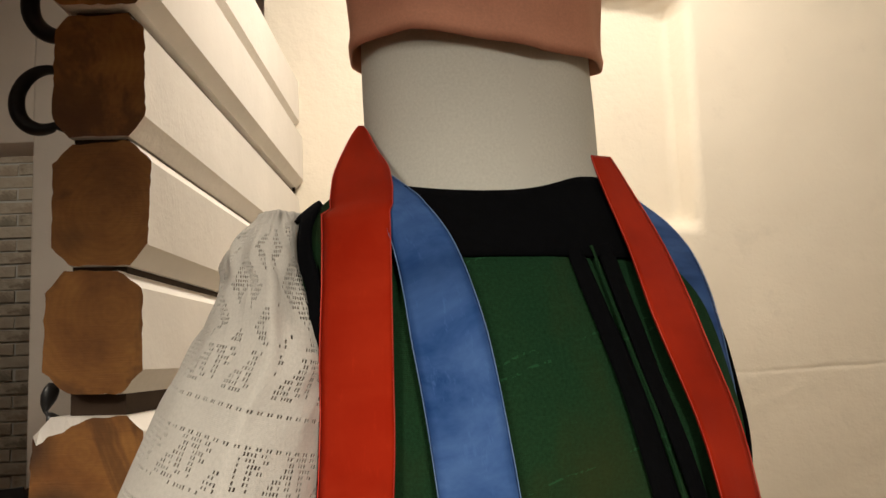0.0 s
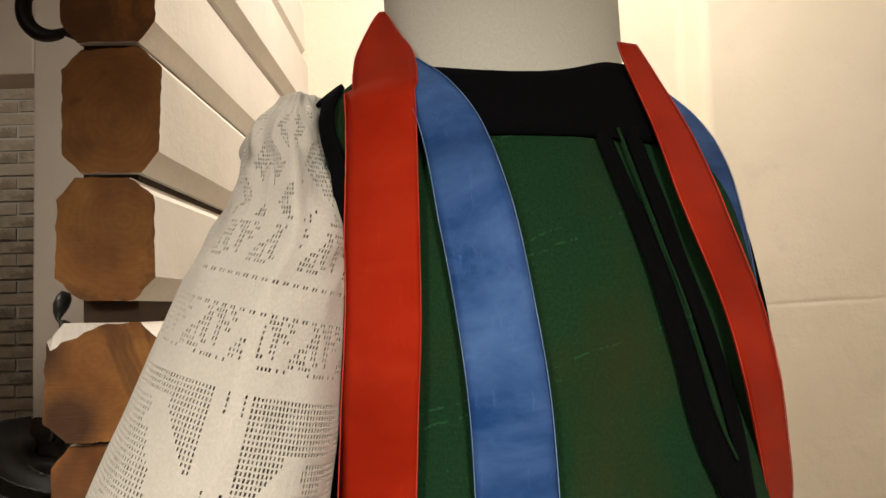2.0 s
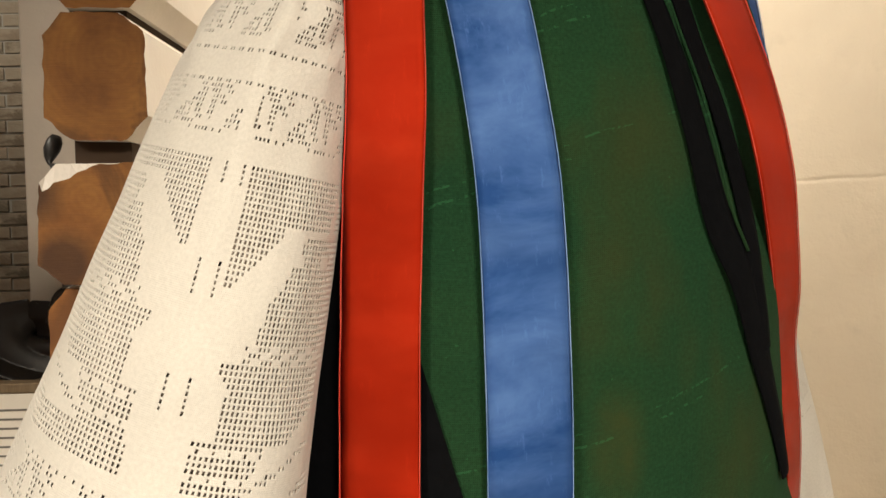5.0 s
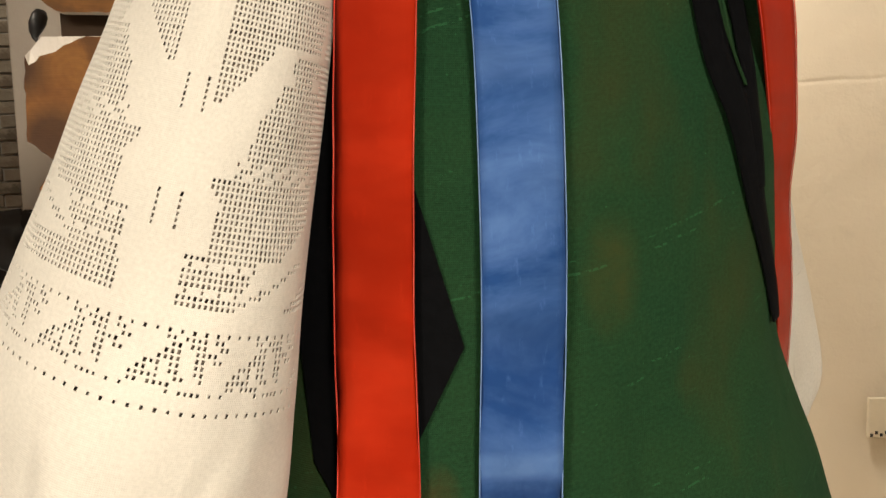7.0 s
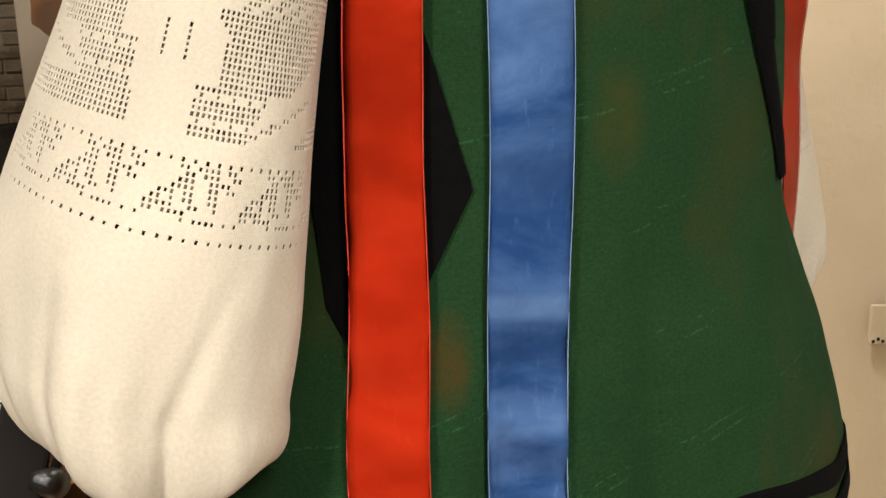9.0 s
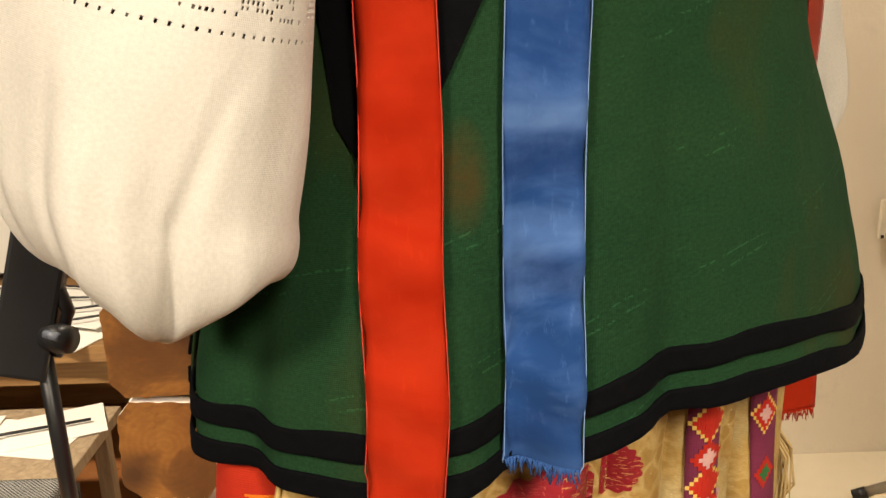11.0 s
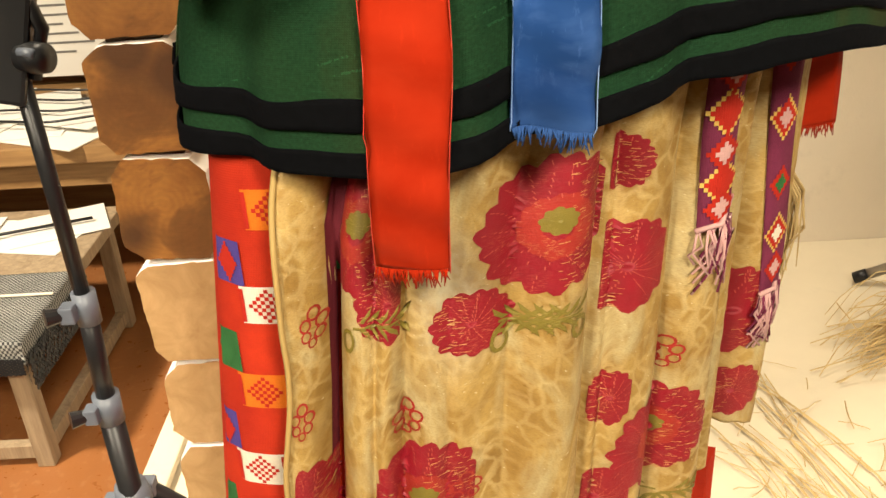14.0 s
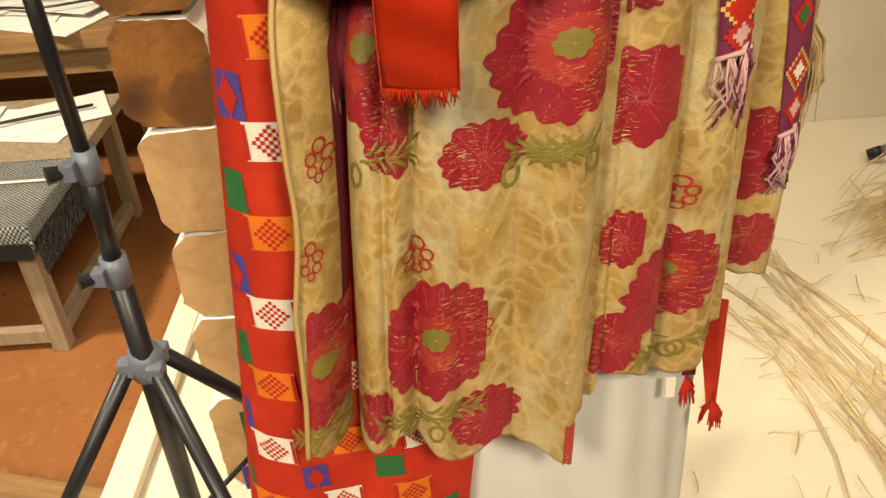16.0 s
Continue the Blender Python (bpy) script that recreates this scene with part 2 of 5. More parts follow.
def log_end_material():
    m, t, p = nodes_of("sawn_log_end", 0.62, 0.0, 0.35)
    ob = coords(t, "Object")
    info = t.nodes.new("ShaderNodeObjectInfo")
    off = t.nodes.new("ShaderNodeVectorMath")
    off.operation = "MULTIPLY_ADD"
    comb = t.nodes.new("ShaderNodeCombineXYZ")
    for k in range(3):
        t.links.new(info.outputs["Random"], comb.inputs[k])
    t.links.new(comb.outputs[0], off.inputs[0])
    off.inputs[1].default_value = (7, 11, 5)
    t.links.new(ob, off.inputs[2])
    rings = node(t, "ShaderNodeTexWave", Scale=38.0, Distortion=4.5, Detail=3.0)
    rings.inputs["Detail Scale"].default_value = 1.2
    rings.wave_type, rings.rings_direction = "RINGS", "Y"
    t.links.new(ob, rings.inputs["Vector"])
    big = noise_of(t, off.outputs[0], 9.0, 5.0, 0.65)
    c = mix(t, ramp(t, big, [(0.32, (0, 0, 0)), (0.72, (1, 1, 1))]), (0.17, 0.062, 0.012), (0.40, 0.180, 0.040))
    c = mix(t, mix(t, 0.84, rings.outputs["Fac"], (0, 0, 0)), c, (0.16, 0.06, 0.016))
    knot = t.nodes.new("ShaderNodeTexVoronoi")
    knot.inputs["Scale"].default_value = 6.5
    t.links.new(off.outputs[0], knot.inputs["Vector"])
    c = mix(t, ramp(t, knot.outputs["Distance"], [(0.14, (0.85, 0.85, 0.85)), (0.30, (0, 0, 0))]), c, (0.040, 0.016, 0.006))
    dirt = noise_of(t, off.outputs[0], 4.5, 5.0, 0.7, 0.8)
    c = mix(t, ramp(t, dirt, [(0.50, (0, 0, 0)), (0.56, (0.55, 0.55, 0.55)), (0.70, (0.8, 0.8, 0.8))]), c, (0.085, 0.034, 0.010))
    saw = noise_of(t, coords(t, "Object", (3.0, 1.0, 60.0)), 9.0, 4.0)
    c = mix(t, ramp(t, saw, [(0.55, (0, 0, 0)), (0.8, (0.3, 0.3, 0.3))]), c, (0.09, 0.034, 0.010))
    t.links.new(c, p.inputs["Base Color"])
    bump(t, p, saw, 0.2, 0.002)
    bump(t, p, big, 0.3, 0.004)
    return m


def wood(name, dark, pale, scale=(14, 1.2, 14), rough=0.6):
    m, t, p = nodes_of(name, rough, 0.0, 0.35)
    v = coords(t, "Object", scale)
    n = noise_of(t, v, 4.0, 6.0, 0.65, 0.6)
    t.links.new(mix(t, ramp(t, n, [(0.3, (0, 0, 0)), (0.7, (1, 1, 1))]), dark, pale), p.inputs["Base Color"])
    bump(t, p, n, 0.25, 0.003)
    return m


def plain(name, colour, rough=0.5, metal=0.0, vary=0.25, scale=30.0):
    m, t, p = nodes_of(name, rough, metal, 0.4)
    n = noise_of(t, coords(t, "Object"), scale, 4.0)
    t.links.new(mix(t, n, lighter(colour, 1 - vary), lighter(colour, 1 + vary)), p.inputs["Base Color"])
    bump(t, p, n, 0.1, 0.002)
    return m


def brown_floor_material():
    m, t, p = nodes_of("brown_floor", 0.35, 0.0, 0.45)
    ob = coords(t, "Object")
    big = noise_of(t, ob, 2.2, 5.0)
    fine = noise_of(t, ob, 45.0, 4.0)
    c = mix(t, big, (0.20, 0.068, 0.020), (0.31, 0.125, 0.042))
    c = mix(t, ramp(t, fine, [(0.55, (0, 0, 0)), (0.75, (0.5, 0.5, 0.5))]), c, (0.38, 0.19, 0.08))
    t.links.new(c, p.inputs["Base Color"])
    t.links.new(ramp(t, fine, [(0.3, (0.25, 0.25, 0.25)), (0.7, (0.5, 0.5, 0.5))]), p.inputs["Roughness"])
    bump(t, p, fine, 0.1, 0.001)
    return m


def netting_material():
    """Black and white open mesh: a fine check of light threads on dark."""
    m, t, p = nodes_of("woven_net", 0.8, 0.0, 0.2)
    ck = node(t, "ShaderNodeTexChecker", Scale=240.0)
    t.links.new(coords(t, "UV"), ck.inputs["Vector"])
    big = noise_of(t, coords(t, "Object"), 14.0, 4.0)
    a = mix(t, big, (0.12, 0.12, 0.11), (0.42, 0.41, 0.38))
    t.links.new(mix(t, ck.outputs["Fac"], (0.03, 0.03, 0.03), a), p.inputs["Base Color"])
    bump(t, p, ck.outputs["Fac"], 0.6, 0.002)
    return m


GREEN = cloth("green_wool", (0.0100, 0.040, 0.0165), 0.92, 1500.0, 0.38, 9.0, 0.30, (0.0155, 0.038, 0.012), 0.4, 0.10, 0.55, (0.038, 0.033, 0.008))
BLACK = velvet("black_velvet")
RED = satin("red_satin", (0.30, 0.016, 0.0045), (0.37, 0.026, 0.008))
# Cross bands colour in the satin's fold shading and crease highlight, plus scuffing.
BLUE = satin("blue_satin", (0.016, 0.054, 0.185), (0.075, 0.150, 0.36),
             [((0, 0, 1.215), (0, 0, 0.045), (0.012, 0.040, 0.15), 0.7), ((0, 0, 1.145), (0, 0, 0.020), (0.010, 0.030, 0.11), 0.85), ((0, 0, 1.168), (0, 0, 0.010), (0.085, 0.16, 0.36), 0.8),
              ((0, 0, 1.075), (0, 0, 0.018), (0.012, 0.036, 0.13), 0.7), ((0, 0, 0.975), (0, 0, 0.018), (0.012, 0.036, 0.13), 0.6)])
LINEN = cloth("white_linen", (0.55, 0.525, 0.478), 0.9, 1800.0, 0.06, 12.0, 0.1, None, 0.25, 0.2, 0.5)
SLEEVE_SHADE = cloth("painted_sleeve_shade", (0.27, 0.23, 0.19), 0.95, 1800.0, 0.2)
FORM = cloth("form_jersey", (0.70, 0.68, 0.60), 0.9, 2600.0, 0.04, 8.0, 0.1, None, 0.15)
PINK = cloth("pink_scarf_cloth", (0.62, 0.29, 0.19), 0.75, 2200.0, 0.08, 10.0, 0.3, None, 0.2, 0.25, 0.4)
REDWOOL = cloth("red_woven_wool", (0.42, 0.022, 0.008), 0.88, 1100.0, 0.22, 18.0, 0.2, (0.55, 0.04, 0.010), 0.6)
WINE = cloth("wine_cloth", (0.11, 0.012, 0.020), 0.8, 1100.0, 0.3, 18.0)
BROCADE = brocade_material()
CRIMSON = thread_material("crimson_stitches", (0.26, 0.007, 0.017), (0.42, 0.09, 0.05))
ORANGE = thread_material("rust_stitches", (0.33, 0.022, 0.016), (0.56, 0.27, 0.10))
OLIVE = thread_material("olive_stitches", (0.19, 0.145, 0.022), (0.34, 0.26, 0.07))
STITCH = thread_material("pale_pink_stitches", (0.44, 0.075, 0.055), (0.55, 0.22, 0.10))
GOLDTHREAD = thread_material("gold_weft", (0.50, 0.24, 0.085), (0.62, 0.42, 0.20))
P_WHITE = cloth("white_weft", (0.70, 0.62, 0.50), 0.9, 1100.0, 0.08)
P_ORANGE = cloth("orange_weft", (0.62, 0.15, 0.012), 0.9, 1100.0, 0.12)
P_GREEN = cloth("green_weft", (0.03, 0.12, 0.035), 0.9, 1100.0, 0.2)
P_BLUE = cloth("blue_weft", (0.07, 0.045, 0.22), 0.9, 1100.0, 0.2)
P_RED = cloth("red_weft", (0.40, 0.020, 0.010), 0.9, 1100.0, 0.2)
MAUVE = cloth("mauve_wool", (0.15, 0.022, 0.055), 0.9, 900.0, 0.25, 30.0)
YARN = cloth("pale_pink_yarn", (0.55, 0.32, 0.30), 0.9, 900.0, 0.2, 40.0)
YELLOW = cloth("yellow_weft", (0.62, 0.40, 0.10), 0.9, 1100.0, 0.15)
WALL = plaster("cream_plaster", (0.80, 0.72, 0.60), 1.4, 0.35)
PAINT = plaster("white_wall_paint", (0.80, 0.76, 0.70), 3.0, 0.15)
LOGEND = log_end_material()
LOGSIDE = plaster("white_log_paint", (0.80, 0.75, 0.69), 4.0, 0.2)
LOGLOW = wood("pale_sawn_log", (0.33, 0.19, 0.075), (0.50, 0.32, 0.15), (5, 30, 5))
CAULK = plain("dark_joint", (0.05, 0.03, 0.018), 0.95)
WHITEFLOOR = plaster("white_floor_paint", (0.70, 0.62, 0.47), 2.5, 0.08)
BROWNFLOOR = brown_floor_material()
BRICK = plaster("whitewashed_brick", (0.36, 0.31, 0.24), 6.0, 0.9)
brick_tree = BRICK.node_tree
brick_shader = [n for n in brick_tree.nodes if n.type == "BSDF_PRINCIPLED"][0]
brick_rand = brick_tree.nodes.new("ShaderNodeObjectInfo").outputs["Random"]
brick_wash = brick_shader.inputs["Base Color"].links[0].from_socket
brick_bare = mix(brick_tree, brick_rand, (0.23, 0.12, 0.075), (0.15, 0.135, 0.10))
brick_worn = ramp(brick_tree, noise_of(brick_tree, coords(brick_tree, "Generated", (1.0, 1.0, 0.6)), 2.2, 5.0, 0.7, 0.5), [(0.44, (0, 0, 0)), (0.58, (0.85, 0.85, 0.85))])
brick_some = mix(brick_tree, ramp(brick_tree, brick_rand, [(0.25, (0.15, 0.15, 0.15)), (0.75, (1, 1, 1))]), (0, 0, 0), brick_worn)
brick_tree.links.new(mix(brick_tree, brick_some, brick_wash, brick_bare), brick_shader.inputs["Base Color"])
MORTAR = plaster("pale_mortar", (0.42, 0.40, 0.36), 6.0, 0.4)
IRON = plain("black_iron", (0.018, 0.018, 0.020), 0.42, 0.6)
STANDBLACK = plain("black_powder_coat", (0.012, 0.012, 0.013), 0.38)
PLASTIC = plain("grey_plastic", (0.12, 0.135, 0.165), 0.35)
STEEL = plain("brushed_steel", (0.36, 0.33, 0.29), 0.38, 0.9)
LEATHER = plain("black_leather", (0.014, 0.013, 0.013), 0.4)
TABLEWOOD = wood("table_wood", (0.17, 0.085, 0.03), (0.30, 0.17, 0.065), (1.2, 14, 14))
BENCHWOOD = wood("bench_wood", (0.20, 0.14, 0.085), (0.36, 0.27, 0.17), (14, 14, 1.2))
PAPER = plain("white_paper", (0.72, 0.69, 0.63), 0.7, 0.0, 0.05, 8.0)
INK = plain("grey_ink", (0.16, 0.15, 0.14), 0.8)
NET = netting_material()
STRAW = wood("dry_straw", (0.40, 0.27, 0.10), (0.66, 0.50, 0.25), (3, 3, 3), 0.7)
BRONZE = plain("dull_bracket_metal", (0.34, 0.29, 0.22), 0.5, 0.4)


# ---- building helpers ----
def mesh_object(name, verts, faces, material, uvs=None, smooth=True, thick=0.0):
    me = bpy.data.meshes.new(name)
    me.from_pydata([tuple(v) for v in verts], [], faces)
    if uvs:
        layer = me.uv_layers.new(name="UVMap")
        for loop in me.loops:
            layer.data[loop.index].uv = uvs[loop.vertex_index]
    me.polygons.foreach_set("use_smooth", [smooth] * len(me.polygons))
    for mm in (material if isinstance(material, (list, tuple)) else (material,)):
        me.materials.append(mm)
    me.update()
    ob = new(name, me)
    if thick:
        mod = ob.modifiers.new("thickness", "SOLIDIFY")
        mod.thickness, mod.offset = thick, -1.0
    return ob


def part(name, bm, material, parent, label="", smooth=False):
    """Links a bmesh as one mesh object under a thing or a part."""
    me = bpy.data.meshes.new(name)
    bm.to_mesh(me)
    bm.free()
    me.polygons.foreach_set("use_smooth", [smooth] * len(me.polygons))
    me.materials.append(material)
    ob = new(name, me)
    return under(ob, parent, label)


def under(ob, parent, label=""):
    if parent is not None:
        ob.parent = parent
        ob.matrix_parent_inverse = parent.matrix_basis.inverted()
    if label:
        ob["label"] = label
    return ob


def thing(name, place, label, category, group="", kind=""):
    ob = new(name)
    ob.empty_display_size = 0.05
    ob.matrix_basis = Matrix.Translation(place)
    return tagged(ob, label, category, group, kind)


def sheet(name, at, us, vs, material, uv=None, thick=0.0, closed=False):
    """A cloth surface at(u, v) over the values us and vs."""
    verts = [at(u, v) for v in vs for u in us]
    n = len(us)
    uvs = [uv(u, v) if uv else (u * 0.25, v) for v in vs for u in us]
    faces = []
    for j in range(len(vs) - 1):
        for i in range(n if closed else n - 1):
            k = (i + 1) % n
            faces.append((j * n + i, j * n + k, (j + 1) * n + k, (j + 1) * n + i))
    return mesh_object(name, verts, faces, material, uvs, True, thick)


def steps(a, b, n):
    return [a + (b - a) * i / (n - 1) for i in range(n)]


def box(bm, lo, hi, bevel=0.0):
    got = bmesh.ops.create_cube(bm, size=1.0)["verts"]
    for v in got:
        v.co = Vector([lo[k] + (v.co[k] + 0.5) * (hi[k] - lo[k]) for k in range(3)])
    if bevel:
        edges = list({e for v in got for e in v.link_edges})
        bmesh.ops.bevel(bm, geom=edges, offset=bevel, segments=2, affect="EDGES", profile=0.6)
    return bm


def boxed(lo, hi, bevel=0.0):
    return box(bmesh.new(), lo, hi, bevel)


def tube(bm, points, radius, sides=10, cap=True):
    """A round bar along points; radius is one number or one for each point."""
    pts = [Vector(q) for q in points]
    rs = radius if isinstance(radius, (list, tuple)) else [radius] * len(pts)
    rings = []
    for i, q in enumerate(pts):
        way = (pts[min(i + 1, len(pts) - 1)] - pts[max(i - 1, 0)]).normalized()
        side = way.cross(Vector((0.31, 0.22, 0.92)))
        side = side.normalized() if side.length > 1e-4 else way.orthogonal().normalized()
        up = way.cross(side)
        rings.append([bm.verts.new(q + rs[i] * (math.cos(2 * math.pi * k / sides) * side + math.sin(2 * math.pi * k / sides) * up)) for k in range(sides)])
    for a, b in zip(rings, rings[1:]):
        for k in range(sides):
            bm.faces.new((a[k], a[(k + 1) % sides], b[(k + 1) % sides], b[k]))
    if cap:
        bm.faces.new(rings[0][::-1])
        bm.faces.new(rings[-1])
    return bm


def tubed(points, radius, sides=10):
    return tube(bmesh.new(), points, radius, sides)


def curve_points(rows, n):
    """Catmull-Rom through rows of any length, n values."""
    out = []
    m = len(rows) - 1
    for i in range(n):
        s = i / (n - 1) * m
        k = min(int(s), m - 1)
        f = s - k
        p0, p1, p2, p3 = rows[max(k - 1, 0)], rows[k], rows[k + 1], rows[min(k + 2, m)]
        out.append(tuple(0.5 * (2 * b + (c - a) * f + (2 * a - 5 * b + 4 * c - d) * f * f + (3 * b - a - 3 * c + d) * f ** 3) for a, b, c, d in zip(p0, p1, p2, p3)))
    return out


# ---- the forms under the clothes ----
YAW = math.radians(25)
E1 = (math.cos(YAW), math.sin(YAW))
FR = (math.sin(YAW), -math.cos(YAW))

# z, centre x, centre y, half width, half depth
VEST = ((0.925, 0.047, 0.720, 0.292, 0.198), (1.00, 0.046, 0.712, 0.283, 0.185), (1.10, 0.044, 0.697, 0.246, 0.174),
        (1.20, 0.038, 0.676, 0.200, 0.158), (1.34, 0.043, 0.658, 0.178, 0.146), (1.45, 0.051, 0.661, 0.185, 0.134),
        (1.54, 0.046, 0.672, 0.177, 0.125), (1.60, 0.036, 0.680, 0.160, 0.112), (1.632, 0.035, 0.684, 0.137, 0.098),
        (1.650, 0.040, 0.688, 0.108, 0.086), (1.664, 0.040, 0.688, 0.098, 0.078))
SKIRT = ((0.02, -0.022, 0.748, 0.292, 0.165), (0.45, -0.016, 0.745, 0.285, 0.165), (0.75, 0.005, 0.732, 0.264, 0.157), (0.92, 0.018, 0.729, 0.252, 0.151), (0.99, 0.032, 0.727, 0.238, 0.150))


def level(rows, z):
    if z <= rows[0][0]:
        return rows[0][1:]
    for p, q in zip(rows, rows[1:]):
        if z <= q[0]:
            k = (z - p[0]) / (q[0] - p[0])
            return tuple(u + (v - u) * k for u, v in zip(p[1:], q[1:]))
    return rows[-1][1:]


def smooth_level(rows, z, h=0.02):
    got = [level(rows, z + d * h) for d in (-1, -0.5, 0, 0.5, 1)]
    return tuple(sum(v) / 5 for v in zip(*got))


def gauss(x, m, s):
    return math.exp(-((x - m) / s) ** 2)


def vest_fold(th, z):
    low = max(0.0, min(1.0, (1.25 - z) / 0.33))
    return low ** 1.3 * (0.014 * gauss(th, -0.70, 0.20) - 0.024 * gauss(th, -0.46, 0.07) - 0.014 * gauss(th, -1.25, 0.10) + 0.010 * gauss(th, -1.5, 0.15)
                         + 0.012 * gauss(th, -0.30, 0.12) - 0.019 * gauss(th, -0.06, 0.07) + 0.006 * gauss(th, 0.4, 0.3) + 0.014 * gauss(th, 1.3, 0.3))


def on_form(rows, th, z, off=0.0, square=1.0):
    cx, cy, a, b = smooth_level(rows, z)
    s, c = math.sin(th), math.cos(th)
    if square != 1.0:
        s, c = math.copysign(abs(s) ** square, s), math.copysign(abs(c) ** square, c)
    nx, ny = s / a, c / b
    n = math.hypot(nx, ny)
    u, v = a * s + off * nx / n, b * c + off * ny / n
    return (cx + u * E1[0] + v * FR[0], cy + u * E1[1] + v * FR[1], z)


def vest_at(th, z, off=0.0):
    return on_form(VEST, th, z, off + vest_fold(th, z))


CREASES = ((-0.82, 0.045, 0.050), (-0.65, 0.05, 0.015), (-0.55, 0.045, 0.021), (-0.43, 0.06, 0.009), (-0.275, 0.06, 0.012), (-0.045, 0.04, 0.024), (0.01, 0.05, 0.017), (0.235, 0.05, 0.026), (0.49, 0.05, 0.026), (0.66, 0.045, 0.042))


def skirt_fold(th, z):
    k = 0.75 + 0.25 * max(0.0, min(1.0, (0.95 - z) / 0.4))
    d = sum(-h * math.exp(-abs(th - m - 0.10 * (0.7 - z)) / w) for m, w, h in CREASES)
    return k * (1.25 * d + 0.004 * math.sin(th * 13 + 4 * z) + 0.002 * math.sin(th * 29 - 7 * z))


def skirt_square(th, z):
    """The skirts stand out squarer on the side where the panels overlap, less so near the waist."""
    k = max(0.0, min(1.0, (0.97 - z) / 0.10))
    return 1.0 - k * (0.27 * max(0.0, min(1.0, -th / 0.6)) + 0.10 * max(0.0, min(1.0, (-th - 0.75) / 0.4)))


def brocade_at(th, z, off=0.0):
    return on_form(SKIRT, th, z, 0.016 + off + skirt_fold(th, z), skirt_square(th, z))


def find_th(at, x, z, lo=-1.5, hi=1.5):
    for _ in range(40):
        m = (lo + hi) / 2
        if at(m, z)[0] < x:
            lo = m
        else:
            hi = m
    return (lo + hi) / 2


# ---- the room ----
def structure(name, lo, hi, material, label, bevel=0.0, category="wall"):
    ob = part(name, boxed(lo, hi, bevel), material, None)
    return tagged(ob, label, category, kind="structure")


LOW = -0.06
structure("floor_brown", (-4.2, -2.6, LOW - 0.1), (2.6, 6.2, LOW), BROWNFLOOR, "worn reddish-brown painted floor of the museum room", category="floor")
platform = structure("floor_white", (-0.66, 0.10, LOW + 0.004), (2.4, 2.14, -0.004), WHITEFLOOR, "low white-painted platform that the mannequin stands on", 0.004, "platform")
structure("wall_right", (2.4, -2.6, LOW), (2.55, 2.3, 2.95), PAINT, "plain cream side wall")
structure("wall_behind", (-4.2, -2.75, LOW), (2.55, -2.6, 2.95), PAINT, "plain wall closing the room")
structure("wall_left", (-4.35, -2.6, LOW), (-4.2, 6.2, 2.95), PAINT, "plain wall closing the room")
structure("ceiling", (-4.35, -2.75, 2.95), (2.55, 6.2, 3.1), PAINT, "white ceiling of the museum room", category="ceiling")
structure("wall_far", (-4.2, 6.05, LOW), (-0.4, 6.2, 2.95), PAINT, "plain far wall")

# back wall with a shallow arched niche
NX0, NX1, NZ0, NZ1 = 0.05, 0.645, 1.805, 2.42


def niche_depth(x, z):
    top = NZ1 + 0.09 * math.sqrt(max(0.0, 1 - ((x - (NX0 + NX1) / 2) / ((NX1 - NX0) / 2)) ** 2)) - 0.05
    d = min((x - NX0), (NX1 - x), (z - NZ0), (top - z))
    k = max(0.0, min(1.0, d / 0.04))
    return 0.085 * k * k * (3 - 2 * k)


def crack_line(x):
    return 1.468 + 0.010 * noise.noise(Vector((x * 9, 3.1, 0))) + 0.02 * noise.noise(Vector((x * 2, 1.1, 0)))


def wall_at(x, z):
    y = 2.14 + niche_depth(x, z) + 0.006 * noise.noise(Vector((x * 3, z * 3, 0.4)))
    d = z - crack_line(x)
    if x > 0.6:
        y += 0.0022 * gauss(d, 0, 0.005) * (0.6 + 0.6 * noise.noise(Vector((x * 6, 0, 0))))
    return (x, y, z)


zs = sorted(set(steps(-0.16, 1.40, 40) + steps(1.41, 1.53, 50) + steps(1.54, 2.95, 90)))
back = sheet("wall_back", wall_at, steps(-0.42, 2.42, 190), zs, WALL, lambda u, v: (u, v), 0.0)
tagged(back, "uneven cream plaster back wall with a shallow arched niche", "wall", kind="structure")
structure("wall_back_core", (-0.42, 2.26, LOW), (2.55, 2.40, 2.95), WALL, "solid masonry behind the plaster face")
# the log wall: each log with its sawn end
log_wall = thing("log_wall", (-0.40, 1.0, 0.0), "stacked squared-log wall, sawn brown ends, sides painted white", "wall", kind="structure")
rng = random.Random(4)
LOG_TOPS = (2.235, 2.09, 1.938, 1.782, 1.632, 1.470, 1.332, 1.190, 1.045, 0.900, 0.762, 0.622, 0.470, 0.330, 0.185)
LOG_LOWS = (2.095, 1.945, 1.790, 1.637, 1.494, 1.338, 1.196, 1.052, 0.906, 0.770, 0.628, 0.476, 0.336, 0.190, 0.0)


def octagon(x0, x1, z0, z1, c, r):
    pts = [(x0 + c, z0), (x1 - c, z0), (x1, z0 + c), (x1, z1 - c), (x1 - c, z1), (x0 + c, z1), (x0, z1 - c), (x0, z0 + c)]
    return [(x + r.uniform(-0.003, 0.003), z + r.uniform(-0.002, 0.002)) for x, z in pts]


def log_outline(x0, x1, z0, z1, c, r):
    """A chamfered square, cut into short steps."""
    base = octagon(x0, x1, z0, z1, c, r)
    out = []
    for (ax, az), (bx, bz) in zip(base, base[1:] + base[:1]):
        n = max(2, int(math.hypot(bx - ax, bz - az) / 0.008))
        for k in range(n):
            f = k / n
            out.append((ax + (bx - ax) * f, az + (bz - az) * f))
    return out


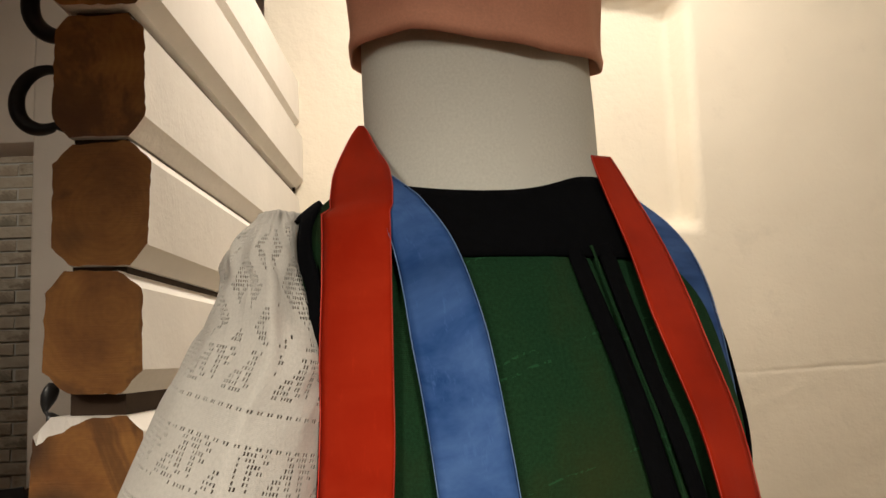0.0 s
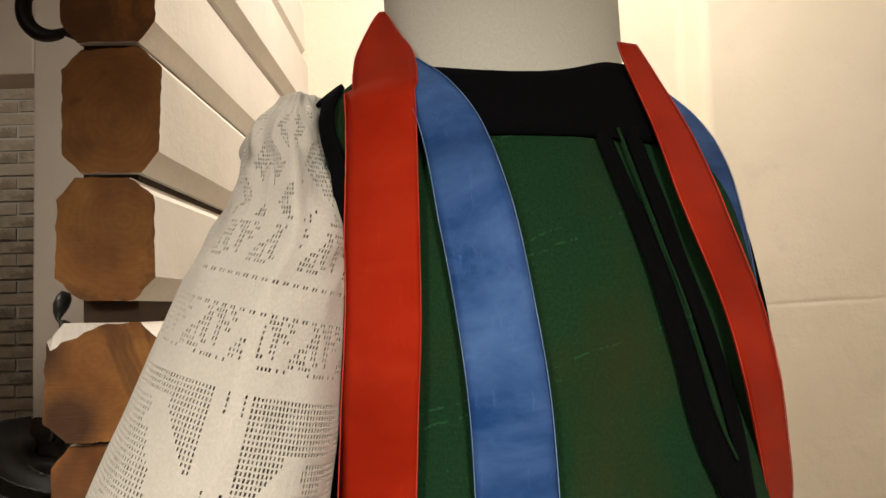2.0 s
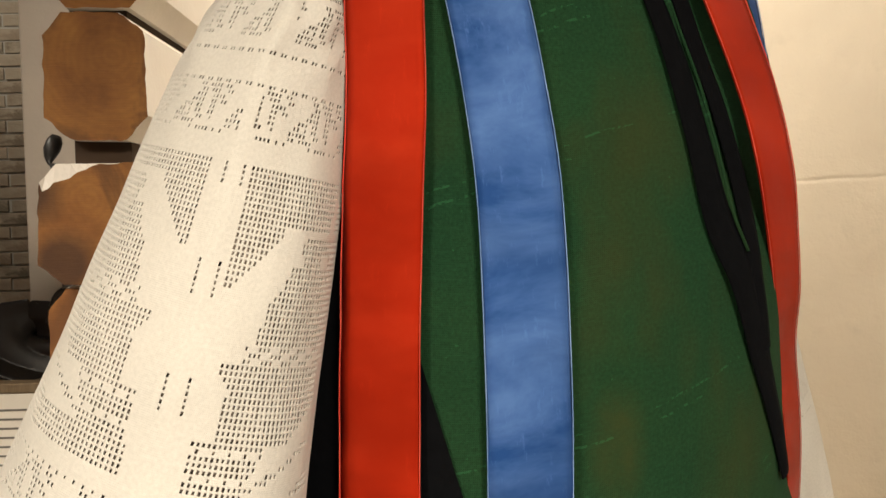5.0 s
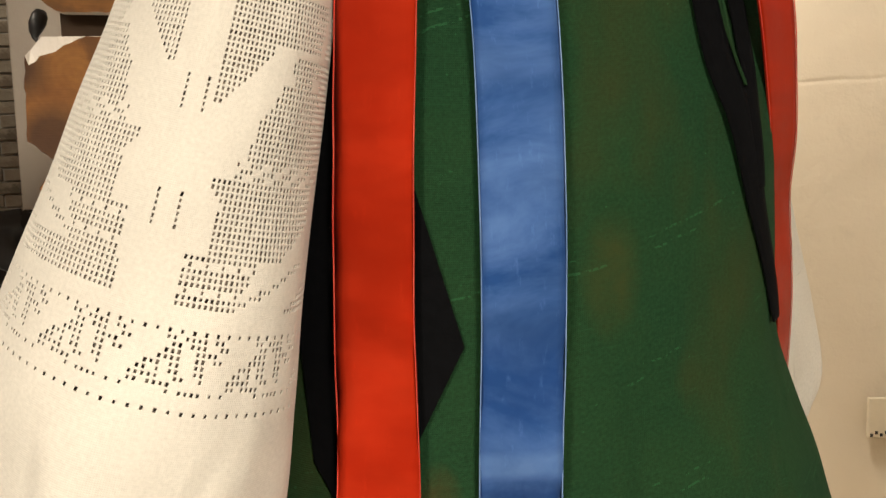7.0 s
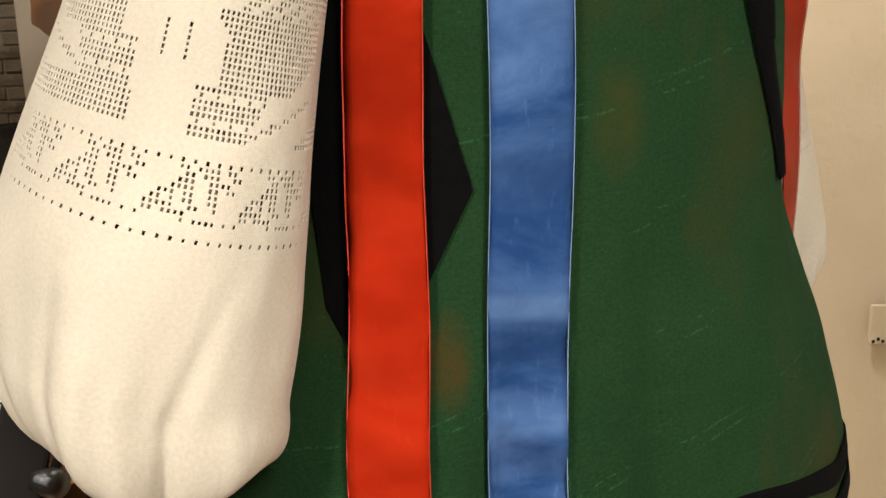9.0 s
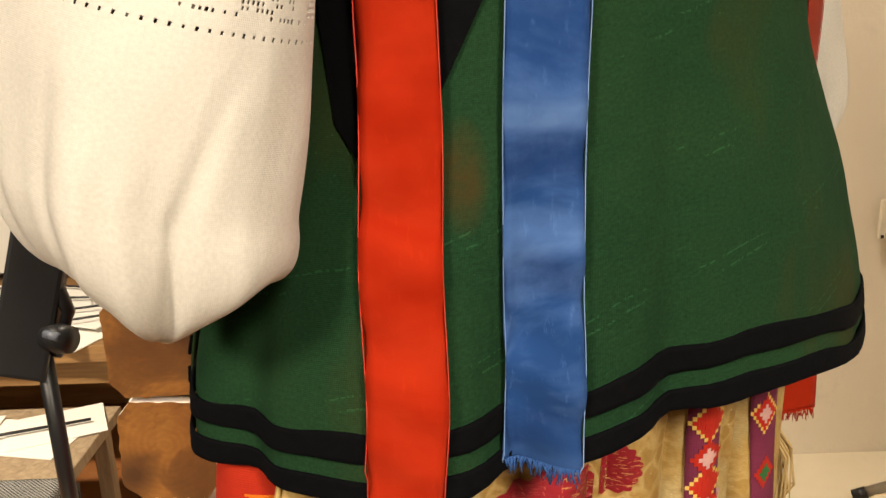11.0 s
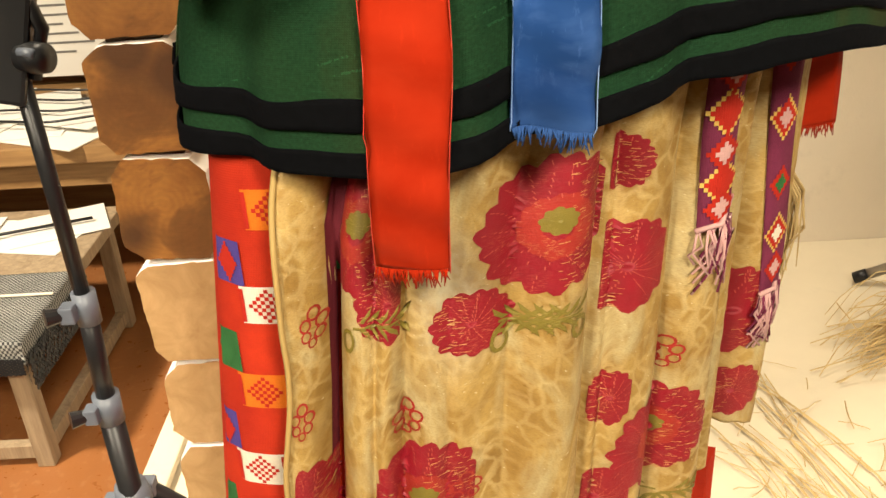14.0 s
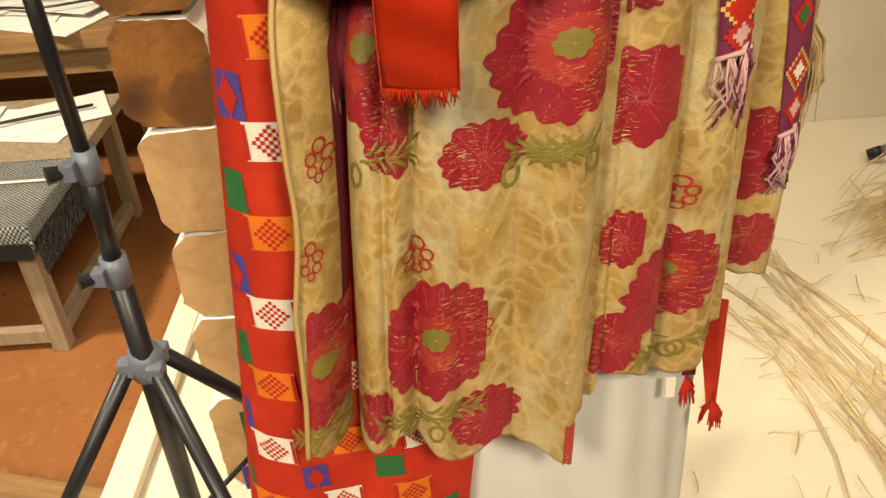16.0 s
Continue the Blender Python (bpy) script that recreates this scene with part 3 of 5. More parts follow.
for i, (top, low) in enumerate(zip(LOG_TOPS, LOG_LOWS)):
    x0, x1 = -0.452 + rng.uniform(-0.005, 0.006), -0.334 + rng.uniform(-0.005, 0.004)
    front = 1.0 + rng.uniform(-0.008, 0.008)
    pale = low < 0.50
    clean = log_outline(x0, x1, low, top, 0.018 + rng.uniform(0, 0.006), rng)
    out = [(x + rng.uniform(-0.0012, 0.0012), z + rng.uniform(-0.0012, 0.0012)) for x, z in clean]
    if i == 5:
        out = [(x, z - 0.020 * max(0, gauss(x, x0 + 0.02, 0.03)) if z > 1.45 else z) for x, z in out]
    bm = bmesh.new()
    a = [bm.verts.new((x, front, z)) for x, z in out]
    cap = bm.faces.new(a)
    n = len(a)
    ring = [bm.verts.new((x, front + 0.006, z)) for x, z in clean]
    for k in range(n):
        bm.faces.new((a[k], ring[k], ring[(k + 1) % n], a[(k + 1) % n]))
    far = [bm.verts.new((x, 2.15, z)) for x, z in clean]
    for k in range(n):
        bm.faces.new((ring[k], far[k], far[(k + 1) % n], ring[(k + 1) % n]))
    bm.normal_update()
    me = bpy.data.meshes.new("log")
    bm.to_mesh(me)
    bm.free()
    me.materials.append(LOGLOW if pale else LOGEND)
    me.materials.append(LOGSIDE)
    for p in me.polygons:
        p.material_index = 0 if len(p.vertices) > 8 else 1
    me.transform(Matrix.Translation((-(x0 + x1) / 2 - rng.uniform(-0.03, 0.03), -front, -(low + top) / 2 - rng.uniform(-0.03, 0.03))))
    ob = new("log", me)
    shift = Vector((out[0][0], front, out[0][1])) - me.vertices[0].co
    ob.matrix_basis = Matrix.Translation(shift)
    under(ob, log_wall, "sawn log with a pale weathered end" if pale else "sawn log, dark varnished brown end, white sides")
for top, low in zip(LOG_TOPS[1:], LOG_LOWS):
    part("joint", boxed((-0.425, 1.02, top - 0.006), (-0.362, 2.14, low + 0.006)), CAULK, log_wall, "dark tow-filled joint")
bm = bmesh.new()
for k in range(16):
    z0 = 1.0 + k * 0.075
    tube(bm, [(-0.352 + rng.uniform(-0.004, 0.004), 2.128, z0), (-0.350 + rng.uniform(-0.004, 0.004), 2.126, z0 + 0.04), (-0.352, 2.128, z0 + 0.078)], 0.004, 6)
part("corner_cord", bm, CAULK, log_wall, "dark ragged tow in the wall corner")
plank = structure("baseboard", (-0.655, 0.30, 0.0), (-0.60, 2.14, 0.02), WHITEFLOOR, "white-painted edge board of the platform", 0.004, "board")

# left: a pierced wall, painted brick beyond it
structure("wall_pier", (-1.395, 3.0, LOW), (-0.46, 3.2, 2.95), PAINT, "white painted pier beside an opening", 0.006)
structure("wall_lintel", (-4.2, 3.0, 2.31), (-1.395, 3.2, 2.95), PAINT, "white wall above the opening", 0.006)
brick_wall = structure("wall_brick", (-4.2, 4.92, LOW), (-1.2, 5.1, 2.95), MORTAR, "whitewashed, patchy old brick wall")
hinge = structure("door_trim", (-1.62, 4.885, 2.50), (-1.35, 4.915, 2.62), TABLEWOOD, "wooden lintel board over the brickwork", 0.004, "trim")


# ---- the mannequin ----
def mannequin():
    verts, faces, uvs = [], [], []
    rows = [(1.00, 0.05, 0.70, 0.12, 0.09), (1.30, 0.055, 0.69, 0.14, 0.09), (1.50, 0.05, 0.69, 0.15, 0.08), (1.60, 0.042, 0.695, 0.12, 0.075), (1.64, 0.038, 0.696, 0.098, 0.075), (1.68, 0.037, 0.700, 0.097, 0.076), (1.74, 0.037, 0.702, 0.096, 0.078),
            (1.82, 0.036, 0.704, 0.096, 0.082), (1.90, 0.036, 0.706, 0.098, 0.09), (1.96, 0.036, 0.71, 0.085, 0.08), (2.0, 0.036, 0.71, 0.05, 0.05), (2.01, 0.036, 0.71, 0.01, 0.01)]
    N = 56
    zz = steps(1.0, 2.01, 70)
    for z in zz:
        for k in range(N):
            th = 2 * math.pi * k / N
            p = on_form(rows, th, z, 0.0012 * math.sin(3 * th + 40 * z) * (1 if z < 1.78 else 0))
            verts.append(p)
            uvs.append((th * 0.1, z))
    for j in range(len(zz) - 1):
        for k in range(N):
            faces.append((j * N + k, j * N + (k + 1) % N, (j + 1) * N + (k + 1) % N, (j + 1) * N + k))
    for cx, cy, r in ((0.04, 0.70, 0.022),):
        base = len(verts)
        for z in (0.0, 1.05):
            for k in range(16):
                verts.append((cx + r * math.cos(k * math.pi / 8), cy + r * math.sin(k * math.pi / 8), z))
                uvs.append((k * 0.01, z))
        for k in range(16):
            faces.append((base + k, base + (k + 1) % 16, base + 16 + (k + 1) % 16, base + 16 + k))
    ob = mesh_object("mannequin", verts, faces, FORM, uvs)
    return tagged(ob, "off-white jersey-covered mannequin with a broad plain neck", "mannequin")


mannequin()


# ---- pink head scarf ----
def scarf_low(th):
    rows = ((-3.2, 1.765), (-1.6, 1.757), (-0.9, 1.757), (-0.35, 1.746), (0.1, 1.741), (0.9, 1.747), (1.5, 1.757), (3.2, 1.765))
    got = [q for q in rows if q[0] >= th][0]
    was = [q for q in rows if q[0] <= th][-1]
    return was[1] + (got[1] - was[1]) * (th - was[0]) / max(1e-6, got[0] - was[0])


HEAD = ((1.70, 0.037, 0.700, 0.100, 0.080), (1.82, 0.036, 0.704, 0.106, 0.090), (1.90, 0.036, 0.706, 0.112, 0.098), (1.97, 0.036, 0.708, 0.100, 0.09), (2.02, 0.036, 0.71, 0.06, 0.055), (2.032, 0.036, 0.71, 0.012, 0.012))


def scarf_at(th, k):
    low = scarf_low(math.remainder(th, 2 * math.pi))
    z = low + (2.032 - low) * k
    fold = 0.0016 * math.sin(9 * th + 30 * z) + 0.003 * gauss(k, 0.02, 0.03)
    return on_form(HEAD, th, z, 0.002 + fold)


scarf = sheet("head_scarf", scarf_at, steps(-math.pi, math.pi, 90)[:-1], steps(0, 1, 40), PINK, lambda u, v: (u * 0.1, v * 0.3), 0.0015, True)
tagged(scarf, "salmon-pink cloth head scarf wrapped round the mannequin's head", "scarf")


# ---- green vest ----
TAU = math.pi * 2
VEST_HEM = ((-3.2, 0.945), (-1.9, 0.935), (-1.55, 0.928), (-1.1, 0.926), (-0.85, 0.930), (-0.62, 0.934), (-0.47, 0.942), (-0.3, 0.956), (0.0, 0.964), (0.375, 0.970), (1.0, 0.955), (2.0, 0.95), (3.2, 0.945))


def piece(rows, u):
    for (a, p), (b, q) in zip(rows, rows[1:]):
        if u <= b:
            return p + (q - p) * max(0.0, (u - a) / (b - a))
    return rows[-1][1]


def vest_low(th):
    return -0.013 + 0.017 * max(0.0, min(1.0, (0.75 - th) / 0.6)) + sum(piece(VEST_HEM, th + d) for d in (-0.08, -0.04, 0.0, 0.04, 0.08)) / 5


def vest_top(th):
    """The neckline lies low in front, under the collar."""
    return 1.655 - 0.029 * (gauss(th, -0.35, 0.75)) ** 0.6


vest = thing("vest", (0.04, 0.70, 0.93), "dark green woollen sleeveless vest trimmed with black velvet", "vest")
vz = steps(0, 1, 130)


def vest_cloth(th, k):
    low = vest_low(math.remainder(th, 2 * math.pi))
    z = low + (vest_top(math.remainder(th, TAU)) - low) * k
    small = 0.0012 * noise.noise(Vector((th * 6, z * 16, 1.7))) + 0.0022 * noise.noise(Vector((th * 2.2, z * 7, 5.1)))
    return vest_at(math.remainder(th, 2 * math.pi), z, small)


under(sheet("body", vest_cloth, steps(-math.pi, math.pi, 241)[:-1], vz, GREEN, lambda u, v: (u * 0.2, v * 0.73), 0.002, True), vest, "dark green wool, worn brownish on the front")


def strip(name, at, rows, width, material, off, parent=None, label="", along=40, across=7, thick=0.0008, drop=None, uv0=0.0):
    """A band along rows of (x, z) over the surface at(th, z); drop(x, z) gives the place below the surface's end."""
    pts = curve_points(rows, along)
    verts, uvs, s = [], [], 0.0
    for i, (x, z) in enumerate(pts):
        ax, az = pts[max(i - 1, 0)]
        bx, bz = pts[min(i + 1, along - 1)]
        d = math.hypot(bx - ax, bz - az) or 1.0
        tx, tz = (bx - ax) / d, (bz - az) / d
        if i:
            s += math.hypot(x - pts[i - 1][0], z - pts[i - 1][1])
        for k in range(across):
            f = k / (across - 1) - 0.5
            w = width if isinstance(width, float) else piece(width, i / (along - 1))
            px, pz = x - tz * w * f, z + tx * w * f
            ripple = max(0.0, min(1.0, (1.35 - pz) / 0.3)) * (0.0022 * math.sin(pz * 74 + 9 * uv0) + 0.0013 * math.sin(pz * 151 + 3 * f)) if uv0 else 0.0
            verts.append(at(px, pz, off + ripple + 0.0009 * math.cos(math.pi * f) + 0.0012 * noise.noise(Vector((px * 30, pz * 22, uv0)))))
            uvs.append((uv0 + f * 0.046, s))
    faces = [(j * across + i, (j + 1) * across + i, (j + 1) * across + i + 1, j * across + i + 1) for j in range(along - 1) for i in range(across - 1)]
    ob = mesh_object(name, verts, faces, material, uvs, True, thick)
    return under(ob, parent, label) if parent else ob


def vest_xz(x, z, off=0.0):
    return vest_at(find_th(vest_at, x, z), z, off)


def band(name, at, t0, t1, low, high, material, off, parent, label="", n=160, m=6, thick=0.002):
    ob = sheet(name, lambda u, v: at(u, low(u) + (high(u) - low(u)) * v, off + 0.0006 * noise.noise(Vector((u * 20, v * 3, 0)))), steps(t0, t1, n), steps(0, 1, m), material, lambda u, v: (u * 0.2, v * 0.05), thick)
    return under(ob, parent, label)


wob = lambda u: 0.0012 * math.sin(7 * u) + 0.001 * math.sin(17 * u)


def v_at(th, z, off):
    return vest_at(math.remainder(th, TAU), z, off)


low_of = lambda u: vest_low(math.remainder(u, TAU))
band("hem_band", v_at, -math.pi, math.pi, lambda u: low_of(u) - 0.002, lambda u: low_of(u) + 0.0135 + wob(u), BLACK, 0.0030, vest, "black velvet hem band")
band("hem_band", v_at, -math.pi, math.pi, lambda u: low_of(u) + 0.0260 + wob(u), lambda u: low_of(u) + 0.0435 + wob(u + 1), BLACK, 0.0030, vest, "wide black velvet band above the hem")
# the back skirt of the vest, parted from the front at the side
BACK0, BACK1 = -2.75, -2.04


def back_at(th, z, off=0.0):
    return on_form(VEST, th, z, off + 0.026 * max(0.0, min(1.0, (1.15 - z) / 0.2)) + 0.004 * math.sin(9 * th))


under(sheet("back_panel", lambda u, k: back_at(u, 0.930 + 0.24 * k), steps(BACK0, BACK1, 30), steps(0, 1, 24), GREEN, lambda u, v: (u * 0.2, v * 0.24), 0.002), vest, "dark green back skirt of the vest")
band("hem_band", back_at, BACK0, BACK1, lambda u: 0.928, lambda u: 0.943, BLACK, 0.0030, vest, "black velvet hem band", 30)
band("hem_band", back_at, BACK0, BACK1, lambda u: 0.955, lambda u: 0.972, BLACK, 0.0030, vest, "wide black velvet band above the hem", 30)
# collar
band("collar", vest_at, -0.82, 0.42, lambda u: 1.583 + 0.012 * gauss(u, -1.5, 0.3), lambda u: vest_top(u) + 0.003 + 0.006 * gauss(u, 0.2, 0.25), BLACK, 0.0035, vest, "black velvet collar yoke", 80, 10, 0.003)
# armholes
for side in (-1, 1):
    rows = [(1.30, 1.36), (1.16, 1.42), (1.08, 1.48), (1.12, 1.55), (1.22, 1.585), (1.46, 1.624), (1.95, 1.60), (2.1, 1.54), (2.1, 1.44), (1.9, 1.37)]
    pts = curve_points(rows, 60)
    verts, uvs = [], []
    for i, (u, z) in enumerate(pts):
        a, b = pts[max(i - 1, 0)], pts[min(i + 1, 59)]
        tu, tz = (b[0] - a[0]) * 0.17, b[1] - a[1]
        d = math.hypot(tu, tz)
        for k in range(5):
            f = (k / 4 - 0.5) * 0.014
            verts.append(vest_at(side * (u - tz / d * f / 0.17), z + tu / d * f, 0.0035))
            uvs.append((f, i * 0.01))
    faces = [(j * 5 + i, (j + 1) * 5 + i, (j + 1) * 5 + i + 1, j * 5 + i + 1) for j in range(59) for i in range(4)]
    under(mesh_object("armhole_binding", verts, faces, BLACK, uvs, True, 0.003), vest, "black velvet armhole binding")
# velvet stripes beside the closure
strip("stripe", vest_xz, [(0.086, 1.592), (0.090, 1.575), (0.1025, 1.535), (0.115, 1.497), (0.127, 1.447), (0.138, 1.404), (0.156, 1.362), (0.170, 1.32), (0.186, 1.275), (0.203, 1.225)], ((0.0, 0.010), (0.2, 0.0125), (0.45, 0.016), (0.6, 0.022), (0.8, 0.018), (1.0, 0.010)), BLACK, 0.003, vest, "black velvet stripe widening to the side seam", 60, 5)
strip("stripe", vest_xz, [(0.108, 1.592), (0.111, 1.578), (0.1225, 1.534), (0.135, 1.49), (0.147, 1.455), (0.161, 1.405), (0.170, 1.36), (0.177, 1.315)], 0.0115, BLACK, 0.003, vest, "black velvet stripe", 50, 5)
strip("stripe", vest_xz, [(0.098, 1.590), (0.1125, 1.535), (0.125, 1.494), (0.137, 1.451), (0.149, 1.405), (0.160, 1.378)], 0.0022, GREEN, 0.0042, vest, "raised green piping between the velvet stripes", 50, 4)
# pointed velvet patch half under the ribbons
def patch(name, at, pts, material, off, parent, label=""):
    cx = sum(p[0] for p in pts) / len(pts)
    cz = sum(p[1] for p in pts) / len(pts)
    verts, uvs, faces = [], [], []
    K = 14
    n = len(pts)
    fine = []
    for (ax, az), (bx, bz) in zip(pts, pts[1:] + pts[:1]):
        fine += [(ax + (bx - ax) * k / 8, az + (bz - az) * k / 8) for k in range(8)]
    n = len(fine)
    for j in range(1, K + 1):
        for x, z in fine:
            px, pz = cx + (x - cx) * j / K, cz + (z - cz) * j / K
            verts.append(at(px, pz, off))
            uvs.append((px, pz))
    verts.append(at(cx, cz, off))
    uvs.append((cx, cz))
    for j in range(K - 1):
        for i in range(n):
            k = (i + 1) % n
            faces.append((j * n + i, (j + 1) * n + i, (j + 1) * n + k, j * n + k))
    for i in range(n):
        faces.append((len(verts) - 1, i, (i + 1) % n))
    return under(mesh_object(name, verts, faces, material, uvs, True), parent, label)


patch("pointed_patch", vest_xz, [(-0.010, 1.236), (-0.038, 1.335), (-0.060, 1.40), (-0.098, 1.42), (-0.112, 1.30), (-0.098, 1.165), (-0.070, 1.12), (-0.050, 1.155)], BLACK, 0.0025, vest, "pointed black velvet patch")


# ---- ribbons ----
def hang(x, z, off):
    """Over the vest, and free below its hem."""
    low = 0.955
    if z > 1.62:
        p = vest_at(find_th(vest_at, x, 1.62), 1.62, off)
        return (x, p[1] + (z - 1.62) / 0.072 * (0.648 - p[1]), z)
    if z >= low:
        return vest_at(find_th(vest_at, x, z), z, off)
    th = find_th(vest_at, x, low)
    p = vest_at(th, low, off)
    return (x, p[1] + 0.10 * (low - z), z)


def fringe(parent, at, x0, x1, z, material, n, seed, off, length=0.012):
    r = random.Random(seed)
    bm = bmesh.new()
    for k in range(n):
        x = x0 + (x1 - x0) * (k + r.uniform(-0.4, 0.4)) / n
        z0 = z + 0.002
        l = length * r.uniform(0.4, 1.15)
        dx = r.uniform(-0.004, 0.004)
        tube(bm, [at(x, z0, off), at(x + dx * 0.4, z0 - l * 0.5, off + r.uniform(-0.001, 0.002)), at(x + dx, z0 - l, off + r.uniform(-0.001, 0.003))], [0.0007, 0.0006, 0.0003], 4)
    return part("fringe", bm, material, parent, "frayed thread ends", True)


def edge_line(rows, width, side):
    n = 60
    pts = curve_points(rows, n)
    out = []
    for i, (x, z) in enumerate(pts):
        ax, az = pts[max(i - 1, 0)]
        bx, bz = pts[min(i + 1, n - 1)]
        d = math.hypot(bx - ax, bz - az)
        w = width if isinstance(width, float) else piece(width, i / (n - 1))
        out.append((x - (bz - az) / d * w * 0.5 * side, z + (bx - ax) / d * w * 0.5 * side))
    return out


RED_EDGE = satin("red_edge", (0.58, 0.045, 0.03), (0.70, 0.12, 0.08))
BLUE_EDGE = satin("blue_edge", (0.16, 0.28, 0.55), (0.28, 0.40, 0.66))


def ribbon(name, rows, width, material, edge, off, label, end=None, at=hang):
    ob = strip(name, at, rows, width, material, off, None, "", 110, 9, 0.0009, None, off * 40)
    tagged(ob, label, "ribbon", "ribbons round the neck")
    for side in (-1, 1):
        e = edge_line(rows, width, side * 1.0)
        under(strip("selvedge", at, e, 0.0007, edge, off + 0.0006, None, "", 110, 3, 0.0005), ob, "raised woven selvedge")
    if end:
        fringe(ob, at, end[0], end[1], end[2], material, 60, int(off * 1e4), off)
    return ob


RED_ROWS = [(-0.056, 1.696), (-0.055, 1.668), (-0.052, 1.638), (-0.05, 1.6), (-0.049, 1.53), (-0.049, 1.465), (-0.052, 1.4), (-0.055, 1.32), (-0.057, 1.25), (-0.058, 1.16), (-0.062, 1.08), (-0.062, 1.0), (-0.066, 0.95), (-0.068, 0.91), (-0.069, 0.87)]
ribbon("ribbon", RED_ROWS, ((0.0, 0.003), (0.071, 0.027), (0.11, 0.040), (0.15, 0.044), (0.22, 0.042), (0.58, 0.043), (0.74, 0.0475), (1.0, 0.0465)), RED, RED_EDGE, 0.0085, "bright red satin ribbon hanging down the vest, frayed end", (-0.091, -0.047, 0.870))
BLUE_ROWS = [(-0.046, 1.655), (-0.024, 1.620), (-0.008, 1.585), (0.004, 1.534), (0.014, 1.47), (0.020, 1.41), (0.022, 1.33), (0.022, 1.25), (0.019, 1.16), (0.018, 1.07), (0.019, 1.02), (0.018, 0.985), (0.017, 0.951)]
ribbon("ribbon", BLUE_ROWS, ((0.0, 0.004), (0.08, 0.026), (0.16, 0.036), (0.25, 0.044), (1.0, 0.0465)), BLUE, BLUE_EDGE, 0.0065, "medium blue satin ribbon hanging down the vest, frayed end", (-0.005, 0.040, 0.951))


def free_ribbon(rows, width, turn, material, edge, off, label):
    """A ribbon given by places in space; turn: the ways across it at its two ends."""
    n, m = 90, 9
    pts = curve_points(rows, n)
    a, b = Vector(turn[0]).normalized(), Vector(turn[1]).normalized()

    def across(i, f, lift):
        k = i / (n - 1)
        w = a.lerp(b, k).normalized()
        front = Vector((w.y, -w.x, 0))
        return Vector(pts[i]) + w * (f * width * (0.4 + 0.6 * min(1.0, k / 0.22))) + front * (lift + 0.0008 * noise.noise(Vector((f * 2, i * 0.11, off * 90))))

    verts = [across(i, k / (m - 1) - 0.5, 0.0) for i in range(n) for k in range(m)]
    uvs = [((k / (m - 1) - 0.5) * width + off, i * 0.0065) for i in range(n) for k in range(m)]
    faces = [(j * m + i, (j + 1) * m + i, (j + 1) * m + i + 1, j * m + i + 1) for j in range(n - 1) for i in range(m - 1)]
    ob = tagged(mesh_object("ribbon", verts, faces, material, uvs, True, 0.0009), label, "ribbon", "ribbons round the neck")
    for f in (-0.5, 0.5):
        verts = [across(i, f + d, 0.0008) for i in range(n) for d in (-0.008, 0.008)]
        faces = [(2 * j, 2 * j + 2, 2 * j + 3, 2 * j + 1) for j in range(n - 1)]
        under(mesh_object("selvedge", verts, faces, edge, [(0, i * 0.003) for i in range(2 * n)], True, 0.0005), ob, "raised woven selvedge")
    return ob


on_vest = lambda rows, off: [vest_xz(x, z, off) for x, z in rows]
free_ribbon(on_vest([(0.112, 1.662), (0.121, 1.632), (0.136, 1.583), (0.151, 1.527), (0.168, 1.475)], 0.011) + [(0.185, 0.576, 1.43), (0.199, 0.600, 1.385), (0.212, 0.628, 1.345), (0.225, 0.665, 1.305), (0.239, 0.692, 1.26), (0.257, 0.730, 1.20), (0.270, 0.765, 1.14), (0.278, 0.80, 1.05)],
            0.042, ((0.90, 0.44, 0), (0.50, 0.86, 0)), RED, RED_EDGE, 0.0075, "red satin ribbon running to the side of the vest")
free_ribbon([(0.140, 0.640, 1.632), (0.160, 0.640, 1.612), (0.175, 0.640, 1.588), (0.187, 0.641, 1.555), (0.196, 0.644, 1.515), (0.203, 0.650, 1.475), (0.208, 0.662, 1.43), (0.214, 0.68, 1.38), (0.220, 0.70, 1.32)],
            0.034, ((0.80, 0.60, 0), (0.70, 0.71, 0)), BLUE, BLUE_EDGE, 0.0055, "blue satin ribbon under the red one at the side")


def flat_hang(x, z, off):
    return (x, 0.748 + (x - 0.25) * 0.3, z)


ob = strip("ribbon_end", flat_hang, [(0.262, 0.99), (0.266, 0.95), (0.271, 0.90), (0.273, 0.850)], 0.055, RED, 0.0, None, "", 20, 9, 0.0009)
tagged(ob, "frayed red ribbon end hanging below the vest hem", "ribbon", "ribbons round the neck")
fringe(ob, flat_hang, 0.246, 0.300, 0.850, RED, 50, 8, 0.0)


# ---- blouse with openwork sleeves ----
# centre z, x, y, half width across x, half depth
ARM = ((1.624, -0.113, 0.64, 0.012, 0.03), (1.608, -0.119, 0.634, 0.026, 0.044), (1.59, -0.1198, 0.626, 0.0347, 0.052), (1.57, -0.1144, 0.617, 0.0361, 0.056),
       (1.55, -0.1123, 0.609, 0.045, 0.064), (1.53, -0.1119, 0.6, 0.054, 0.068), (1.51, -0.1198, 0.592, 0.0562, 0.07), (1.49, -0.1279, 0.585, 0.0576, 0.071),
       (1.46, -0.1363, 0.575, 0.0603, 0.073), (1.42, -0.1457, 0.563, 0.0669, 0.077), (1.38, -0.1559, 0.553, 0.0711, 0.079), (1.33, -0.1692, 0.543, 0.0771, 0.082),
       (1.28, -0.1832, 0.535, 0.0846, 0.085), (1.24, -0.194, 0.53, 0.0904, 0.086), (1.2, -0.2065, 0.525, 0.0954, 0.087), (1.17, -0.2152, 0.522, 0.0969, 0.086),
       (1.14, -0.2217, 0.52, 0.0957, 0.084))
